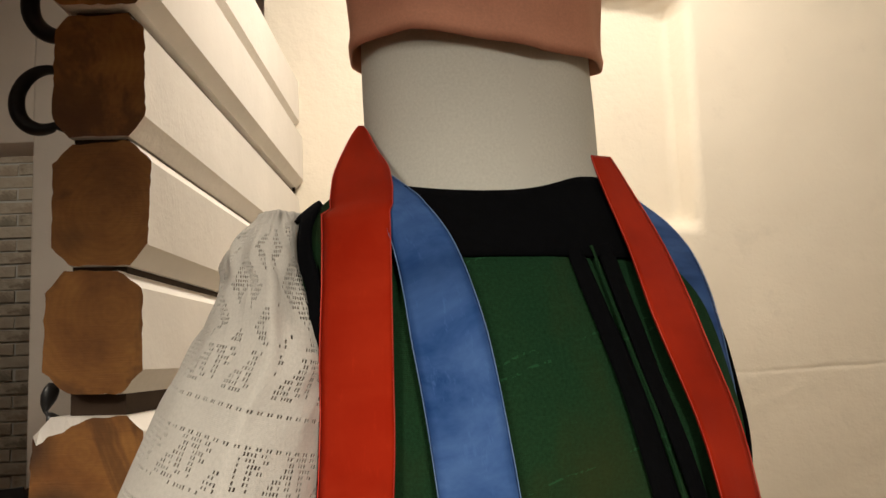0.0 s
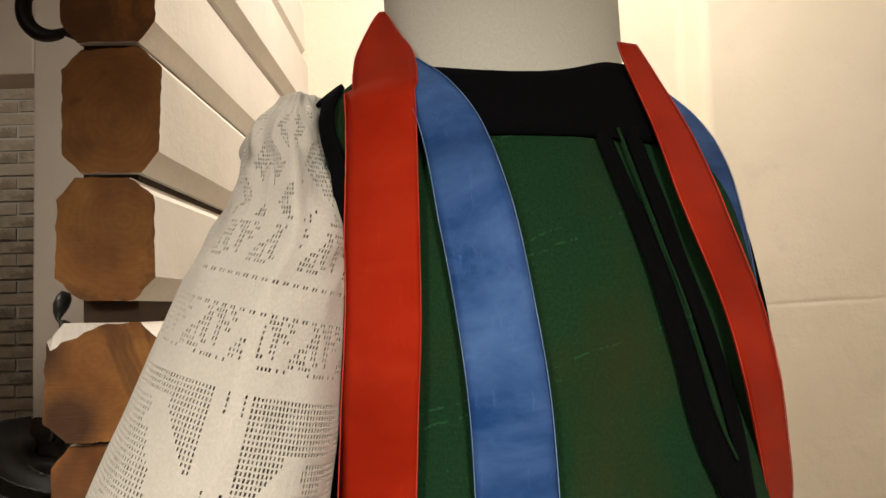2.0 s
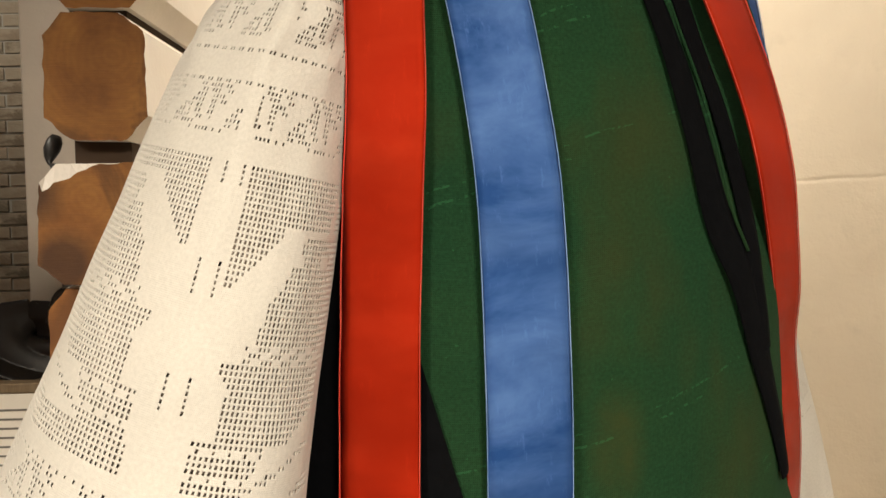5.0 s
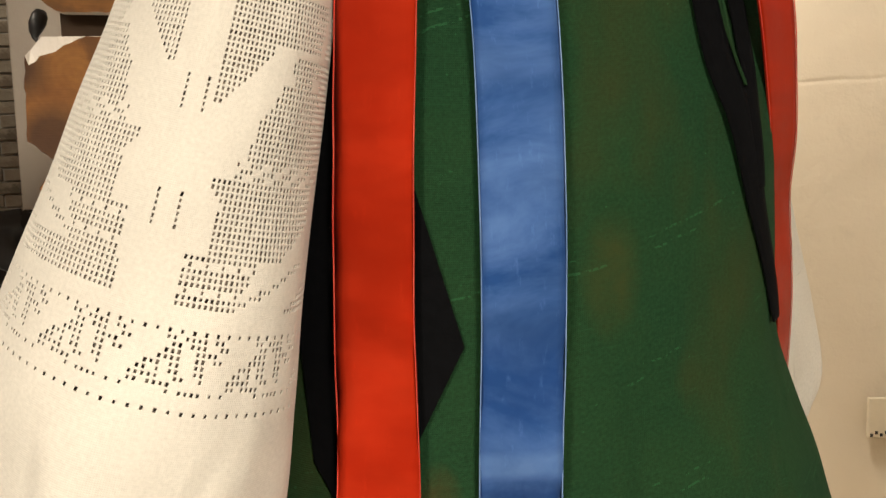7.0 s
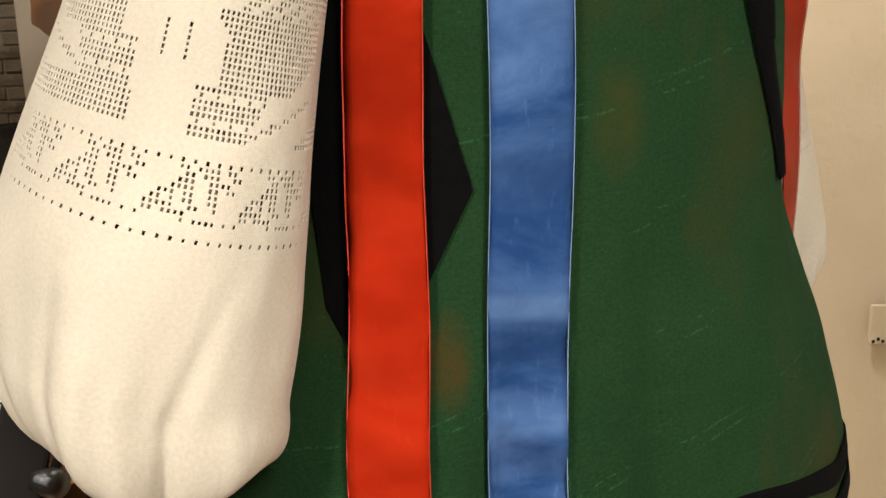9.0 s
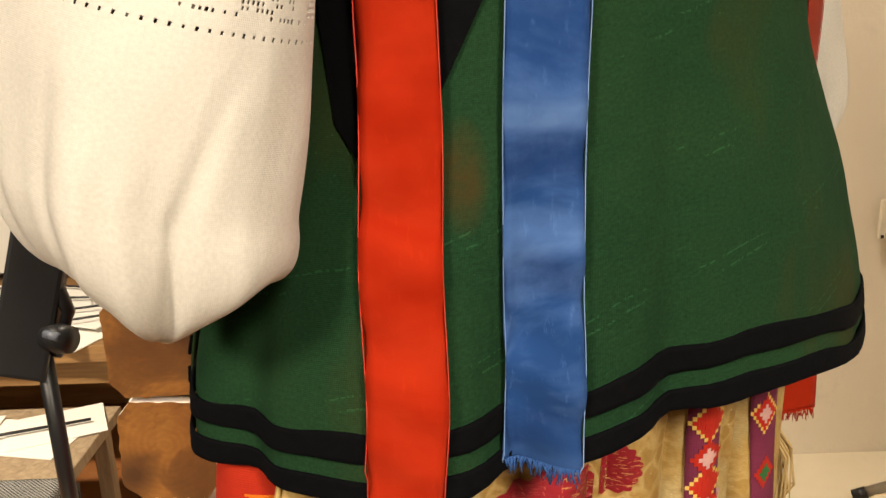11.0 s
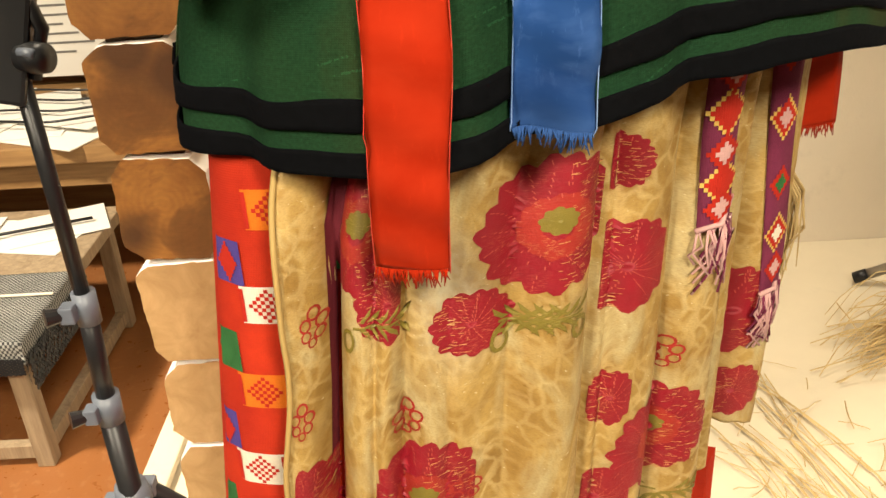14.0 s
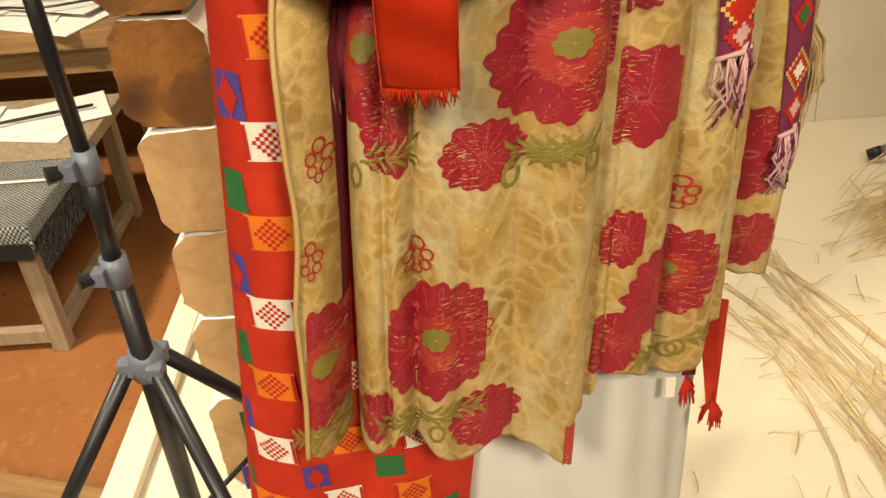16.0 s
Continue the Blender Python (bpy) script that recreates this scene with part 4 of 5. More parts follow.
SLEEVE_N = 171
CAP = 0.86


def arm_level(z):
    """The arm's section at a height, smoothed over a short stretch."""
    got = [level(ARM[::-1], z + d) for d in (-0.008, -0.004, 0.0, 0.004, 0.008)]
    return [sum(v) / 5 for v in zip(*got)]


@functools.lru_cache(maxsize=None)
def arm_row(k):
    z = 1.626 - 0.486 * min(1.0, k / CAP)
    return (z, *arm_level(z))


def sleeve_at(u, k, off=0.0):
    """u: turns round the arm from its front, k: 0 at the shoulder to 1 at the cuff."""
    cz, cx, cy, a, b = arm_row(k)
    th = math.remainder(u * TAU, TAU)
    s, c = math.sin(th), math.cos(th)
    low = max(0.0, (k - 0.62) / 0.38)
    top = max(0.0, 1 - k / 0.30)
    mid = max(0.0, min(1.0, k / 0.12)) * max(0.0, 1 - k / 0.75)
    fold = mid * (0.0050 * gauss(th, 0.20, 0.12) - 0.004 * gauss(th, -0.25, 0.25) - 0.002 * gauss(th, 0.75, 0.35))
    fold += top * (0.0015 * math.sin(7 * th + 60 * k) + 0.005 * noise.noise(Vector((s * 4, c * 4, k * 30)))) + 0.002 * noise.noise(Vector((s * 2.5, c * 2.5, k * 9)))
    ease = low * low * (3 - 2 * low)
    fold += ease * (0.009 * math.sin(4.0 * th + 0.6 + 1.4 * low) + 0.006 * math.sin(7.3 * th + 2.2 - 2.0 * low) + 0.008 * noise.noise(Vector((s * 2.2, c * 2.2, k * 7))))
    for m, w, h in ((-0.95 + 0.5 * low, 0.10, 0.007), (-0.28 + 0.25 * low, 0.07, 0.010), (0.30 - 0.2 * low, 0.09, 0.006), (0.95 - 0.5 * low, 0.08, 0.008)):
        fold -= h * max(0.0, low - 0.25) * 1.5 * gauss(th, m, w)
    end = max(0.0, (k - CAP) / (1 - CAP)) * math.pi / 2
    shut = max(0.12, math.cos(end) ** 0.5)
    sink = (0.048 + 0.040 * gauss(s, 0.48, 0.48) - 0.004 * math.sin(5 * th + 1.0)) * math.sin(end)
    a, b = (a + fold + off) * shut, (b + fold + off) * shut
    slope = 0.24 * min(1.0, (1.612 - cz) / 0.10) * math.cos(end)
    return (cx + a * s, cy - b * c - 0.40 * a * s * min(1.0, k / 0.2), cz - sink - slope * a * s)


# one repeat of the lettered border: rows of drawn holes
BORDER = ("XX.XX......XX.XX", "XX..XX......XX.X", "XXXX.......XXX..", "XX.XX.....XXXX..", "XX......XXX.XX..", "XX.....XX.X.XX..", ".X....XXXXX..XX.", "......XX.XXXX...", "XX.X.X......X.XX")


def side_figure(w, q):
    """One half of the broad panel: blocks of holes beside a solid slanting figure."""
    if w < 4 or q < 0 or q > 50:
        return False
    if q < 9:
        return (w + q // 3) % 31 > 1
    if q < 20:
        return w < 15 - (q - 9) * 0.9 or (w > 21 - (q - 9) * 0.55 and q % 11 != 9 and not (q in (13, 14) and w % 9 < 3))
    if q < 28:
        return w > 14 - (q - 20) * 0.25
    if q < 31:
        return w > 10 and (w + 2 * q) % 5 < 3
    if q < 36:
        return w > 6 + (q - 31) * 0.8 and w < 33
    if q < 43:
        return w > 8 and w < 33 - (q - 36) * 1.4
    dot = abs(w - (30 - (q - 43) * 2.2)) < 1.2
    return dot or (4 < w < 19 - (q - 43) * 0.6 and (q % 4 != 0 or w % 3 == 0)) or w > 40 - (q - 43) * 2.0


def is_hole(i, j):
    """The drawn-thread pattern: bands of dots, lettered borders and stepped figures left solid."""
    w = i - 91
    if j < 31:
        d = abs((i % 26) - 13) + abs((j % 18) - 9)
        return abs(w) > 1 and (d > 13 or 3 < d < 8) and (i + 2 * j) % 7 != 0 and noise.noise(Vector((i * 0.11, j * 0.13, 3))) > -0.22
    if 32 <= j < 40:
        return abs(w) > 2 and BORDER[(j - 32) % 9][(i + 6) % 16] == "X"
    if j in (42, 48):
        return i % 3 != 0
    if 49 <= j < 58:
        return abs(w) > 1 and BORDER[j - 49][i % 16] == "X"
    if 62 <= j < 113:
        if abs(w) < 4:
            return abs(w) == 2 and (j // 6) % 3 == 1
        return side_figure(w, j - 62) if w > 0 else side_figure(-w - 2, (j - 62 + 5) % 51)
    if j in (116, 128):
        return i % 2 == 0
    if 117 <= j < 126:
        return BORDER[j - 117][(i + 11) % 16] == "X"
    return False


def sleeve(mirror, label):
    top = thing("sleeve", (-0.107, 0.634, 1.606) if not mirror else (0.2, 0.78, 1.6), label, "blouse sleeve", "blouse sleeves")
    jit = random.Random(6)
    LACE = 132
    K1 = 0.710
    verts, faces, uvs = [], [], []

    def put(u, k):
        p = sleeve_at(u + 0.5, k)
        if mirror:
            d = Vector((p[0] - 0.045, p[1] - 0.69))
            e1, fr = Vector(E1), Vector(FR)
            a, b = d.dot(e1), d.dot(fr)
            q = Vector((0.045, 0.69)) - e1 * (a * 0.78 - 0.036) + fr * (b * 0.8 - 0.10)
            p = (q.x, q.y, p[2])
        verts.append(p)
        uvs.append((u * 0.5, k * 0.6))
        return len(verts) - 1

    grid = [[put(i / SLEEVE_N, K1 * j / LACE) for i in range(SLEEVE_N)] for j in range(LACE + 1)]
    for j in range(LACE):
        for i in range(SLEEVE_N):
            k = (i + 1) % SLEEVE_N
            q = (grid[j][i], grid[j + 1][i], grid[j + 1][k], grid[j][k])
            if j > 2 and is_hole(i, j):
                du, dk = 1 / SLEEVE_N, K1 / LACE
                u0, k0 = i * du, j * dk
                g = (1.6 if j < 33 else 1.45) * jit.uniform(0.8, 1.12)
                h = [put(u0 + du * (0.5 + g * a), k0 + dk * (0.5 + g * b)) for a, b in ((-0.12, -0.22), (-0.22, 0.22), (0.10, 0.26), (0.20, -0.18))]
                for n in range(4):
                    faces.append((q[n], q[(n + 1) % 4], h[(n + 1) % 4], h[n]))
            else:
                faces.append(q)
    rows = steps(K1, 1.0, 60)
    last = grid[-1]
    for kk in rows[1:]:
        here = [put(i / SLEEVE_N, kk) for i in range(SLEEVE_N)]
        for i in range(SLEEVE_N):
            k = (i + 1) % SLEEVE_N
            faces.append((last[i], here[i], here[k], last[k]))
        last = here
    faces.append(tuple(last))
    under(mesh_object("linen", verts, faces, LINEN, uvs, True, 0.0006), top, "white linen pierced with drawn-thread patterns, gathered at the cuff")
    if not mirror:
        # Added dark sheet whose colour stands for the shade inside the sleeve.
        under(sheet("hole_shade", lambda u, k: sleeve_at(u, k, -0.006), steps(0, 1, 61)[:-1], steps(0.03, 0.70, 40), SLEEVE_SHADE, None, 0.0, True), top, "dark sheet added behind the openwork to stand for the shade inside")
    return top


sleeve(False, "full white linen blouse sleeve with drawn-thread openwork")
sleeve(True, "white linen sleeve half hidden behind the vest")


# ---- skirts ----
def red_left(z):
    return -0.222 - 0.128 * (0.86 - z)


# cross-section of the red panel: along x from its outer edge, and y
RED_SECTION = ((0.13, 0.92), (0.04, 0.84), (0.008, 0.74), (0.0, 0.65), (0.003, 0.605), (0.012, 0.582), (0.030, 0.570), (0.060, 0.563), (0.10, 0.564), (0.16, 0.574), (0.205, 0.590), (0.222, 0.62), (0.215, 0.68))


def red_panel(k, z):
    x, y = curve_points(RED_SECTION, 45)[int(k)]
    return (red_left(z) + x, y + 0.003 * math.sin(55 * x + 4 * z) * min(1.0, x / 0.05), z)


def red_xz(x, z, off):
    d = max(0.0005, x - red_left(z))
    rows = RED_SECTION[3:-1]
    y = rows[-1][1]
    for (a, p), (b, q) in zip(rows, rows[1:]):
        if d <= b:
            y = p + (q - p) * (d - a) / (b - a)
            break
    return (x, y + 0.003 * math.sin(55 * d + 4 * z) * min(1.0, d / 0.05) - off - 0.0012, z)


def red_at(th, z, off=0.0):
    th = math.remainder(th, TAU)
    return on_form(SKIRT, th, z, off - 0.03)


red_skirt = thing("underskirt", (0.0, 0.74, 0.3), "red handwoven skirt with rows of small coloured diamond squares", "skirt")
under(sheet("panel", lambda u, k: red_panel(u, 0.20 + 0.75 * k), range(45), steps(0, 1, 60), REDWOOL, lambda u, v: (u * 0.012, v * 0.76), 0.002), red_skirt, "red woollen panel")
under(sheet("panel", lambda th, k: red_at(th, 0.50 + 0.46 * k, -0.006), steps(-1.2, 3.4, 100), steps(0, 1, 40), WINE, lambda u, v: (u * 0.2, v * 0.46), 0.002), red_skirt, "dark wine-red panel")


def weft_square(th, z, w, h, ground, thread, solid=False):
    """A woven square with a stepped diamond, laid on the red panel."""
    ob = sheet("woven_square", lambda u, v: red_xz(th + u * w, z + v * h, 0.0007), steps(-0.5, 0.5, 13), steps(-0.5, 0.5, 5), ground, lambda u, v: (u * w, v * h))
    under(ob, red_skirt)
    verts, faces, uvs = [], [], []
    N = 9
    cells = [(i, j) for i in range(-4, 5) for j in range(-4, 5) if abs(i) + abs(j) <= 4 and (solid or (i + j) % 2 == 0)]
    cells += [(i, j) for i in (-6, 6) for j in range(-4, 5)] if not solid else []
    for i, j in cells:
        b = len(verts)
        for a, c in ((-0.5, -0.5), (0.5, -0.5), (0.5, 0.5), (-0.5, 0.5)):
            u, v = (i + a) / 13.0, (j + c) / 10.0
            verts.append(red_xz(th + u * w, z + v * h, 0.0017))
            uvs.append((u * w, v * h))
        faces.append((b, b + 1, b + 2, b + 3))
    under(mesh_object("diamond", verts, faces, thread, uvs, False), ob)


kinds = [(P_ORANGE, P_RED), (P_WHITE, P_RED)]
for row in range(8):
    z = 0.886 - 0.0745 * row
    slip = -0.0130 * row
    g, d = kinds[row % 2]
    weft_square(-0.165 + slip, z, 0.040, 0.030, g, d)
    if row > 3:
        weft_square(-0.098 + slip, z + 0.004, 0.034, 0.030, kinds[(row + 1) % 2][0], P_RED)
        weft_square(-0.034 + slip, z + 0.002, 0.034, 0.030, *kinds[row % 2])
        weft_square(-0.066 + slip, z - 0.034, 0.026, 0.027, (P_BLUE, P_GREEN)[row % 2], (P_RED, P_GREEN)[row % 2], True)
        weft_square(-0.004 + slip, z - 0.036, 0.024, 0.027, (P_GREEN, P_BLUE)[row % 2], (P_GREEN, P_RED)[row % 2], True)
    weft_square(-0.204 + slip, z - 0.042, 0.022, 0.034, (P_BLUE, P_GREEN)[row % 2], (P_RED, P_GREEN)[row % 2], True)
    weft_square(-0.132 + slip, z - 0.034, 0.022, 0.028, (P_GREEN, P_BLUE)[row % 2], (P_GREEN, P_RED)[row % 2], True)

# white shift below
SHIFT = ((0.0, 0.03, 0.76, 0.175, 0.12), (0.30, 0.03, 0.755, 0.172, 0.12), (0.60, 0.03, 0.75, 0.17, 0.12), (0.9, 0.03, 0.74, 0.17, 0.11))


def shift_at(th, z):
    return on_form(SHIFT, th, z, 0.004 * math.sin(7 * th + 2 * z) + 0.003 * math.sin(13 * th + 1))


shift = sheet("shift", shift_at, steps(-math.pi, math.pi, 121)[:-1], steps(0.004, 0.9, 50), LINEN, lambda u, v: (u * 0.2, v), 0.0, True)
tagged(shift, "plain white linen shift showing below the skirts", "shift")
tag = part("cloth_label", boxed((0.138, 0.662, 0.452), (0.148, 0.664, 0.478), 0.0005), P_WHITE, shift, "small sewn-in cloth tag")

# gold brocade skirt
brocade = thing("brocade_skirt", (0.02, 0.72, 0.5), "pleated gold brocade skirt embroidered with large crimson flowers", "skirt")
HEM = ((-1.12, 0.551), (-0.85, 0.542), (-0.62, 0.532), (-0.60, 0.548), (-0.56, 0.548), (-0.40, 0.503), (-0.30, 0.523), (-0.20, 0.500), (-0.11, 0.463), (-0.09, 0.525), (0.0, 0.520), (0.02, 0.548), (0.12, 0.540), (0.30, 0.508), (0.42, 0.515), (0.48, 0.535), (0.61, 0.533), (0.64, 0.576), (0.86, 0.553), (1.6, 0.56))


def left_edge(z):
    return piece(((0.45, -0.98), (0.60, -0.975), (0.69, -1.0), (0.765, -0.975), (0.80, -1.0), (0.86, -1.03), (0.90, -1.05), (1.0, -1.06)), z)


us = steps(0, 1, 330)


def brocade_cloth(f, k):
    th0 = -0.98 + f * 2.43
    z = piece(HEM, th0)
    z = z + 0.003 * noise.noise(Vector((f * 60, 0, 0))) * (1 - k)
    z = z + (0.950 - z) * k
    lean = (left_edge(z) + 0.98) * max(0.0, 1 - f / 0.10)
    return brocade_at(th0 + lean, z, 0.0008 * noise.noise(Vector((f * 90, z * 60, 2))))


under(sheet("cloth", brocade_cloth, us, steps(0, 1, 110), BROCADE, lambda u, v: (u * 0.80, v * 0.44), 0.0014), brocade, "gold brocade with woven foliage, worn and glinting")
roll = curve_points([(left_edge(z), z) for z in steps(0.545, 0.925, 14)], 60)
part("turned_edge", tubed([brocade_at(u, z, 0.0015) for u, z in roll], 0.0022, 6), BROCADE, brocade, "turned selvedge of the brocade", True)
R = 0.235


def motif(name, at, th, z, shape, material, clip=None, off=0.0016, label="", parent=None):
    """Embroidery: flat pieces given in metres round (th, z), laid over the cloth at()."""
    verts, faces, uvs = [], [], []
    lo, hi = clip or (-9, 9)
    for outline in shape:
        c = (sum(p[0] for p in outline) / len(outline), sum(p[1] for p in outline) / len(outline))
        n = len(outline)
        b = len(verts)
        for k in (0.0, 0.5, 1.0):
            for x, y in (outline if k else [c]):
                px, py = c[0] + (x - c[0]) * k, c[1] + (y - c[1]) * k
                u = max(lo, min(hi, th + px / R))
                verts.append(at(u, z + py, off + 0.0001 * (1 - k)))
                uvs.append((px, py))
        for i in range(n):
            j = (i + 1) % n
            faces.append((b, b + 1 + i, b + 1 + j))
            faces.append((b + 1 + i, b + 1 + n + i, b + 1 + n + j, b + 1 + j))
    return under(mesh_object(name, verts, faces, material, uvs), parent or brocade, label)


def petal(cx, cy, ang, r0, r1, w0, w1, steps_n=5):
    """A stitched wedge from r0 to r1 with a rounded, notched outer end."""
    c, s = math.cos(ang), math.sin(ang)
    pts = [(r0, -w0 / 2), ((r0 + r1) / 2, -(w0 + w1) * 0.27), (r1 * 0.94, -w1 / 2), (r1, -w1 * 0.18), (r1 * 1.02, w1 * 0.1), (r1 * 0.95, w1 / 2), ((r0 + r1) / 2, (w0 + w1) * 0.27), (r0, w0 / 2)]
    return [(cx + c * x - s * y, cy + s * x + c * y) for x, y in pts]


def fan(r, n=17, start=-3.9, span=4.5, cy=0.0, hole=0.34, squash=1.0):
    return [[(x, y * squash) for x, y in petal(0, cy, start + span * (k + 0.5) / n, r * hole, r * (1 + 0.05 * math.sin(k * 2.1)), r * hole * span / n * 0.9, r * span / n * 0.88)] for k in range(n)]


def leaf_spray(sx=1.0):
    out = []
    for k in range(5):
        x = 0.004 + k * 0.0065
        for side in (-1, 1):
            out.append([(sx * (x + d[0]), 0.002 + side * d[1]) for d in ((0, 0.0015), (0.004, 0.004), (0.010, 0.009), (0.0085, 0.0045), (0.004, 0.001))])
    for k in range(8):
        x0, x1 = 0.0045 * k, 0.0045 * (k + 1)
        out.append([(sx * x0, 0.0010 + 0.05 * x0), (sx * x1, 0.0010 + 0.05 * x1), (sx * x1, -0.0006 + 0.05 * x1), (sx * x0, -0.0006 + 0.05 * x0)])
    for a in range(10):
        t0, t1 = TAU * a / 10, TAU * (a + 1) / 10
        out.append([(sx * -0.004 + 0.0055 * math.cos(t0), -0.008 + 0.007 * math.sin(t0)), (sx * -0.004 + 0.0055 * math.cos(t1), -0.008 + 0.007 * math.sin(t1)), (sx * -0.004 + 0.0033 * math.cos(t1), -0.008 + 0.0046 * math.sin(t1)), (sx * -0.004 + 0.0033 * math.cos(t0), -0.008 + 0.0046 * math.sin(t0))])
    return [[(1.15 * x, 1.45 * y) for x, y in o] for o in out]


def outline_sprig(h=0.030):
    out = []
    for cy, cx, r in ((0.010, 0, 0.0052), (0.002, -0.006, 0.0048), (0.002, 0.006, 0.0048), (-0.007, -0.005, 0.0042), (-0.007, 0.005, 0.0042), (-0.013, 0, 0.0035)):
        n = 9
        for a in range(n):
            t0, t1 = TAU * a / n, TAU * (a + 1) / n
            out.append([(cx + r * math.cos(t0), cy + 1.2 * r * math.sin(t0)), (cx + r * math.cos(t1), cy + 1.2 * r * math.sin(t1)), (cx + 0.68 * r * math.cos(t1), cy + 0.82 * r * math.sin(t1)), (cx + 0.68 * r * math.cos(t0), cy + 0.82 * r * math.sin(t0))])
    return out


def rosette(r, petals, squash=1.0, notch=0.06, hole=0.0):
    """A scalloped round field, in slices from its middle out."""
    out = []
    n = petals * 4

    def rim(k):
        f = (k % 4) / 4
        return r * (1 - notch + notch * math.sin(math.pi * (0.1 + 0.9 * f)) + 0.03 * math.sin(k * 0.7))
    cuts = [hole + (1 - hole) * q / 6 for q in range(7)]
    for k in range(0, n, 2):
        a0, a1, a2 = TAU * k / n, TAU * (k + 1) / n, TAU * (k + 2) / n
        for p, q in zip(cuts, cuts[1:]):
            ring = [(p, a0, rim(k)), (q, a0, rim(k)), (q, a1, rim(k + 1)), (q, a2, rim(k + 2)), (p, a2, rim(k + 2))]
            out.append([(f * g * math.cos(a), squash * f * g * math.sin(a)) for f, a, g in ring])
    return out


def petal_stitches(r, petals, r0, r1, squash=1.0, seed=1):
    """Bent, broken rows of short pale stitches between the petals."""
    rr = random.Random(seed)
    out = []
    for k in range(petals):
        a = TAU * k / petals
        m = max(3, int(r * (r1 - r0) / 0.0030))
        for i in range(m):
            if rr.random() < 0.22:
                continue
            f = (i + 0.2) / m
            d = r * (r0 + (r1 - r0) * f)
            b = a + 0.20 * math.sin(f * 2.2) * (1 if math.cos(a) > 0 else -1)
            x, y = d * math.cos(b), d * math.sin(b) * squash
            l, h = rr.uniform(0.0008, 0.0015), 0.00030
            ca, sa = math.cos(b + 0.25), math.sin(b + 0.25)
            out.append([(x + p * ca - q * sa, y + (p * sa + q * ca) * squash) for p, q in ((-l, -h), (l, -h), (l, h), (-l, h))])
    return out


def gold_dashes(r, side, squash=1.0, seed=1):
    """Level gold threads showing through the worn half of a flower."""
    rr = random.Random(seed)
    out = []
    for k in range(int(r * r * 45000) + 12):
        a, d = rr.uniform(-1.9, 1.9), r * math.sqrt(rr.uniform(0.05, 0.86))
        x, y = side * d * math.cos(a * 0.8), d * math.sin(a * 0.8) * squash
        l, h = rr.uniform(0.0008, 0.0026), rr.uniform(0.00022, 0.00042)
        out.append([(x - l, y - h), (x + l, y - h * 0.4), (x + l * 0.9, y + h), (x - l * 0.8, y + h * 0.8)])
    return out


def big_flower(th, z, r, clip=None, squash=1.0, heart=True, side=1):
    f = motif("flower", brocade_at, th, z, rosette(r, 19, squash, 0.15), CRIMSON, clip, 0.0007, label="large crimson fan-petalled flower")
    motif("petal_stitching", brocade_at, th, z, petal_stitches(r, 19, 0.42, 0.95, squash, int(1000 * z)), STITCH, clip, 0.0013, parent=f)
    motif("gold_thread", brocade_at, th, z, gold_dashes(r, side, squash, int(3000 * z)), GOLDTHREAD, clip, 0.0015, parent=f)
    if heart:
        motif("inner_petals", brocade_at, th, z, rosette(r * 0.47, 13, squash, 0.12, 0.4), ORANGE, clip, 0.0010, parent=f)
        motif("flower_heart", brocade_at, th, z + 0.1 * r, rosette(r * 0.24, 9, squash * 0.85, 0.22), OLIVE, clip, 0.0012, "olive-gold flower centre", f)


def small_flower(th, z, r, clip=None, ax=1.0, ay=1.0, rust=False, side=-1):
    f = motif("flower", brocade_at, th, z, [[(ax * x, y) for x, y in o] for o in rosette(r, 15, ay, 0.15)], ORANGE if rust else CRIMSON, clip, 0.0007, label="small crimson round flower")
    motif("petal_stitching", brocade_at, th, z, [[(ax * x, y) for x, y in o] for o in petal_stitches(r, 15, 0.12, 0.95, ay, int(2000 * z))], STITCH, clip, 0.0013, parent=f)
    motif("gold_thread", brocade_at, th, z, gold_dashes(r, side, ay, int(4000 * z)), GOLDTHREAD, clip, 0.0015, parent=f)


big_flower(-0.200, 0.866, 0.045, (-0.40, -0.045), 1.18)
small_flower(0.03, 0.812, 0.040, (-0.03, 0.16), 1.0, 1.0)
small_flower(-0.385, 0.800, 0.026, (-0.56, -0.2), 1.0, 1.05)
small_flower(-0.615, 0.826, 0.029, (-0.78, -0.575), 1.0, 1.1)
big_flower(-0.74, 0.880, 0.048, (-0.81, -0.65))
big_flower(-0.49, 0.645, 0.042, (-0.64, -0.35), 1.4)
small_flower(-0.345, 0.552, 0.030, None, 0.8, 1.15)
big_flower(-0.90, 0.632, 0.048, (-0.965, -0.78), 1.25)
big_flower(0.235, 0.628, 0.045, (0.02, 0.49), 1.15)
small_flower(0.03, 0.580, 0.030, (-0.02, 0.13), 0.9, 1.2)
small_flower(0.03, 0.690, 0.022, (-0.03, 0.09), 0.8, 1.3)
small_flower(0.74, 0.605, 0.026, (0.66, 0.9), 1.0, 1.2)
big_flower(0.70, 0.700, 0.040, (0.66, 0.90), 1.2, False)
small_flower(-0.69, 0.575, 0.020, (-0.79, -0.62), 1.0, 1.4)
small_flower(-0.10, 0.490, 0.022, (-0.118, -0.09), 1.0, 1.2, True)
big_flower(-0.02, 0.895, 0.022, (-0.03, 0.09), 1.0, False)
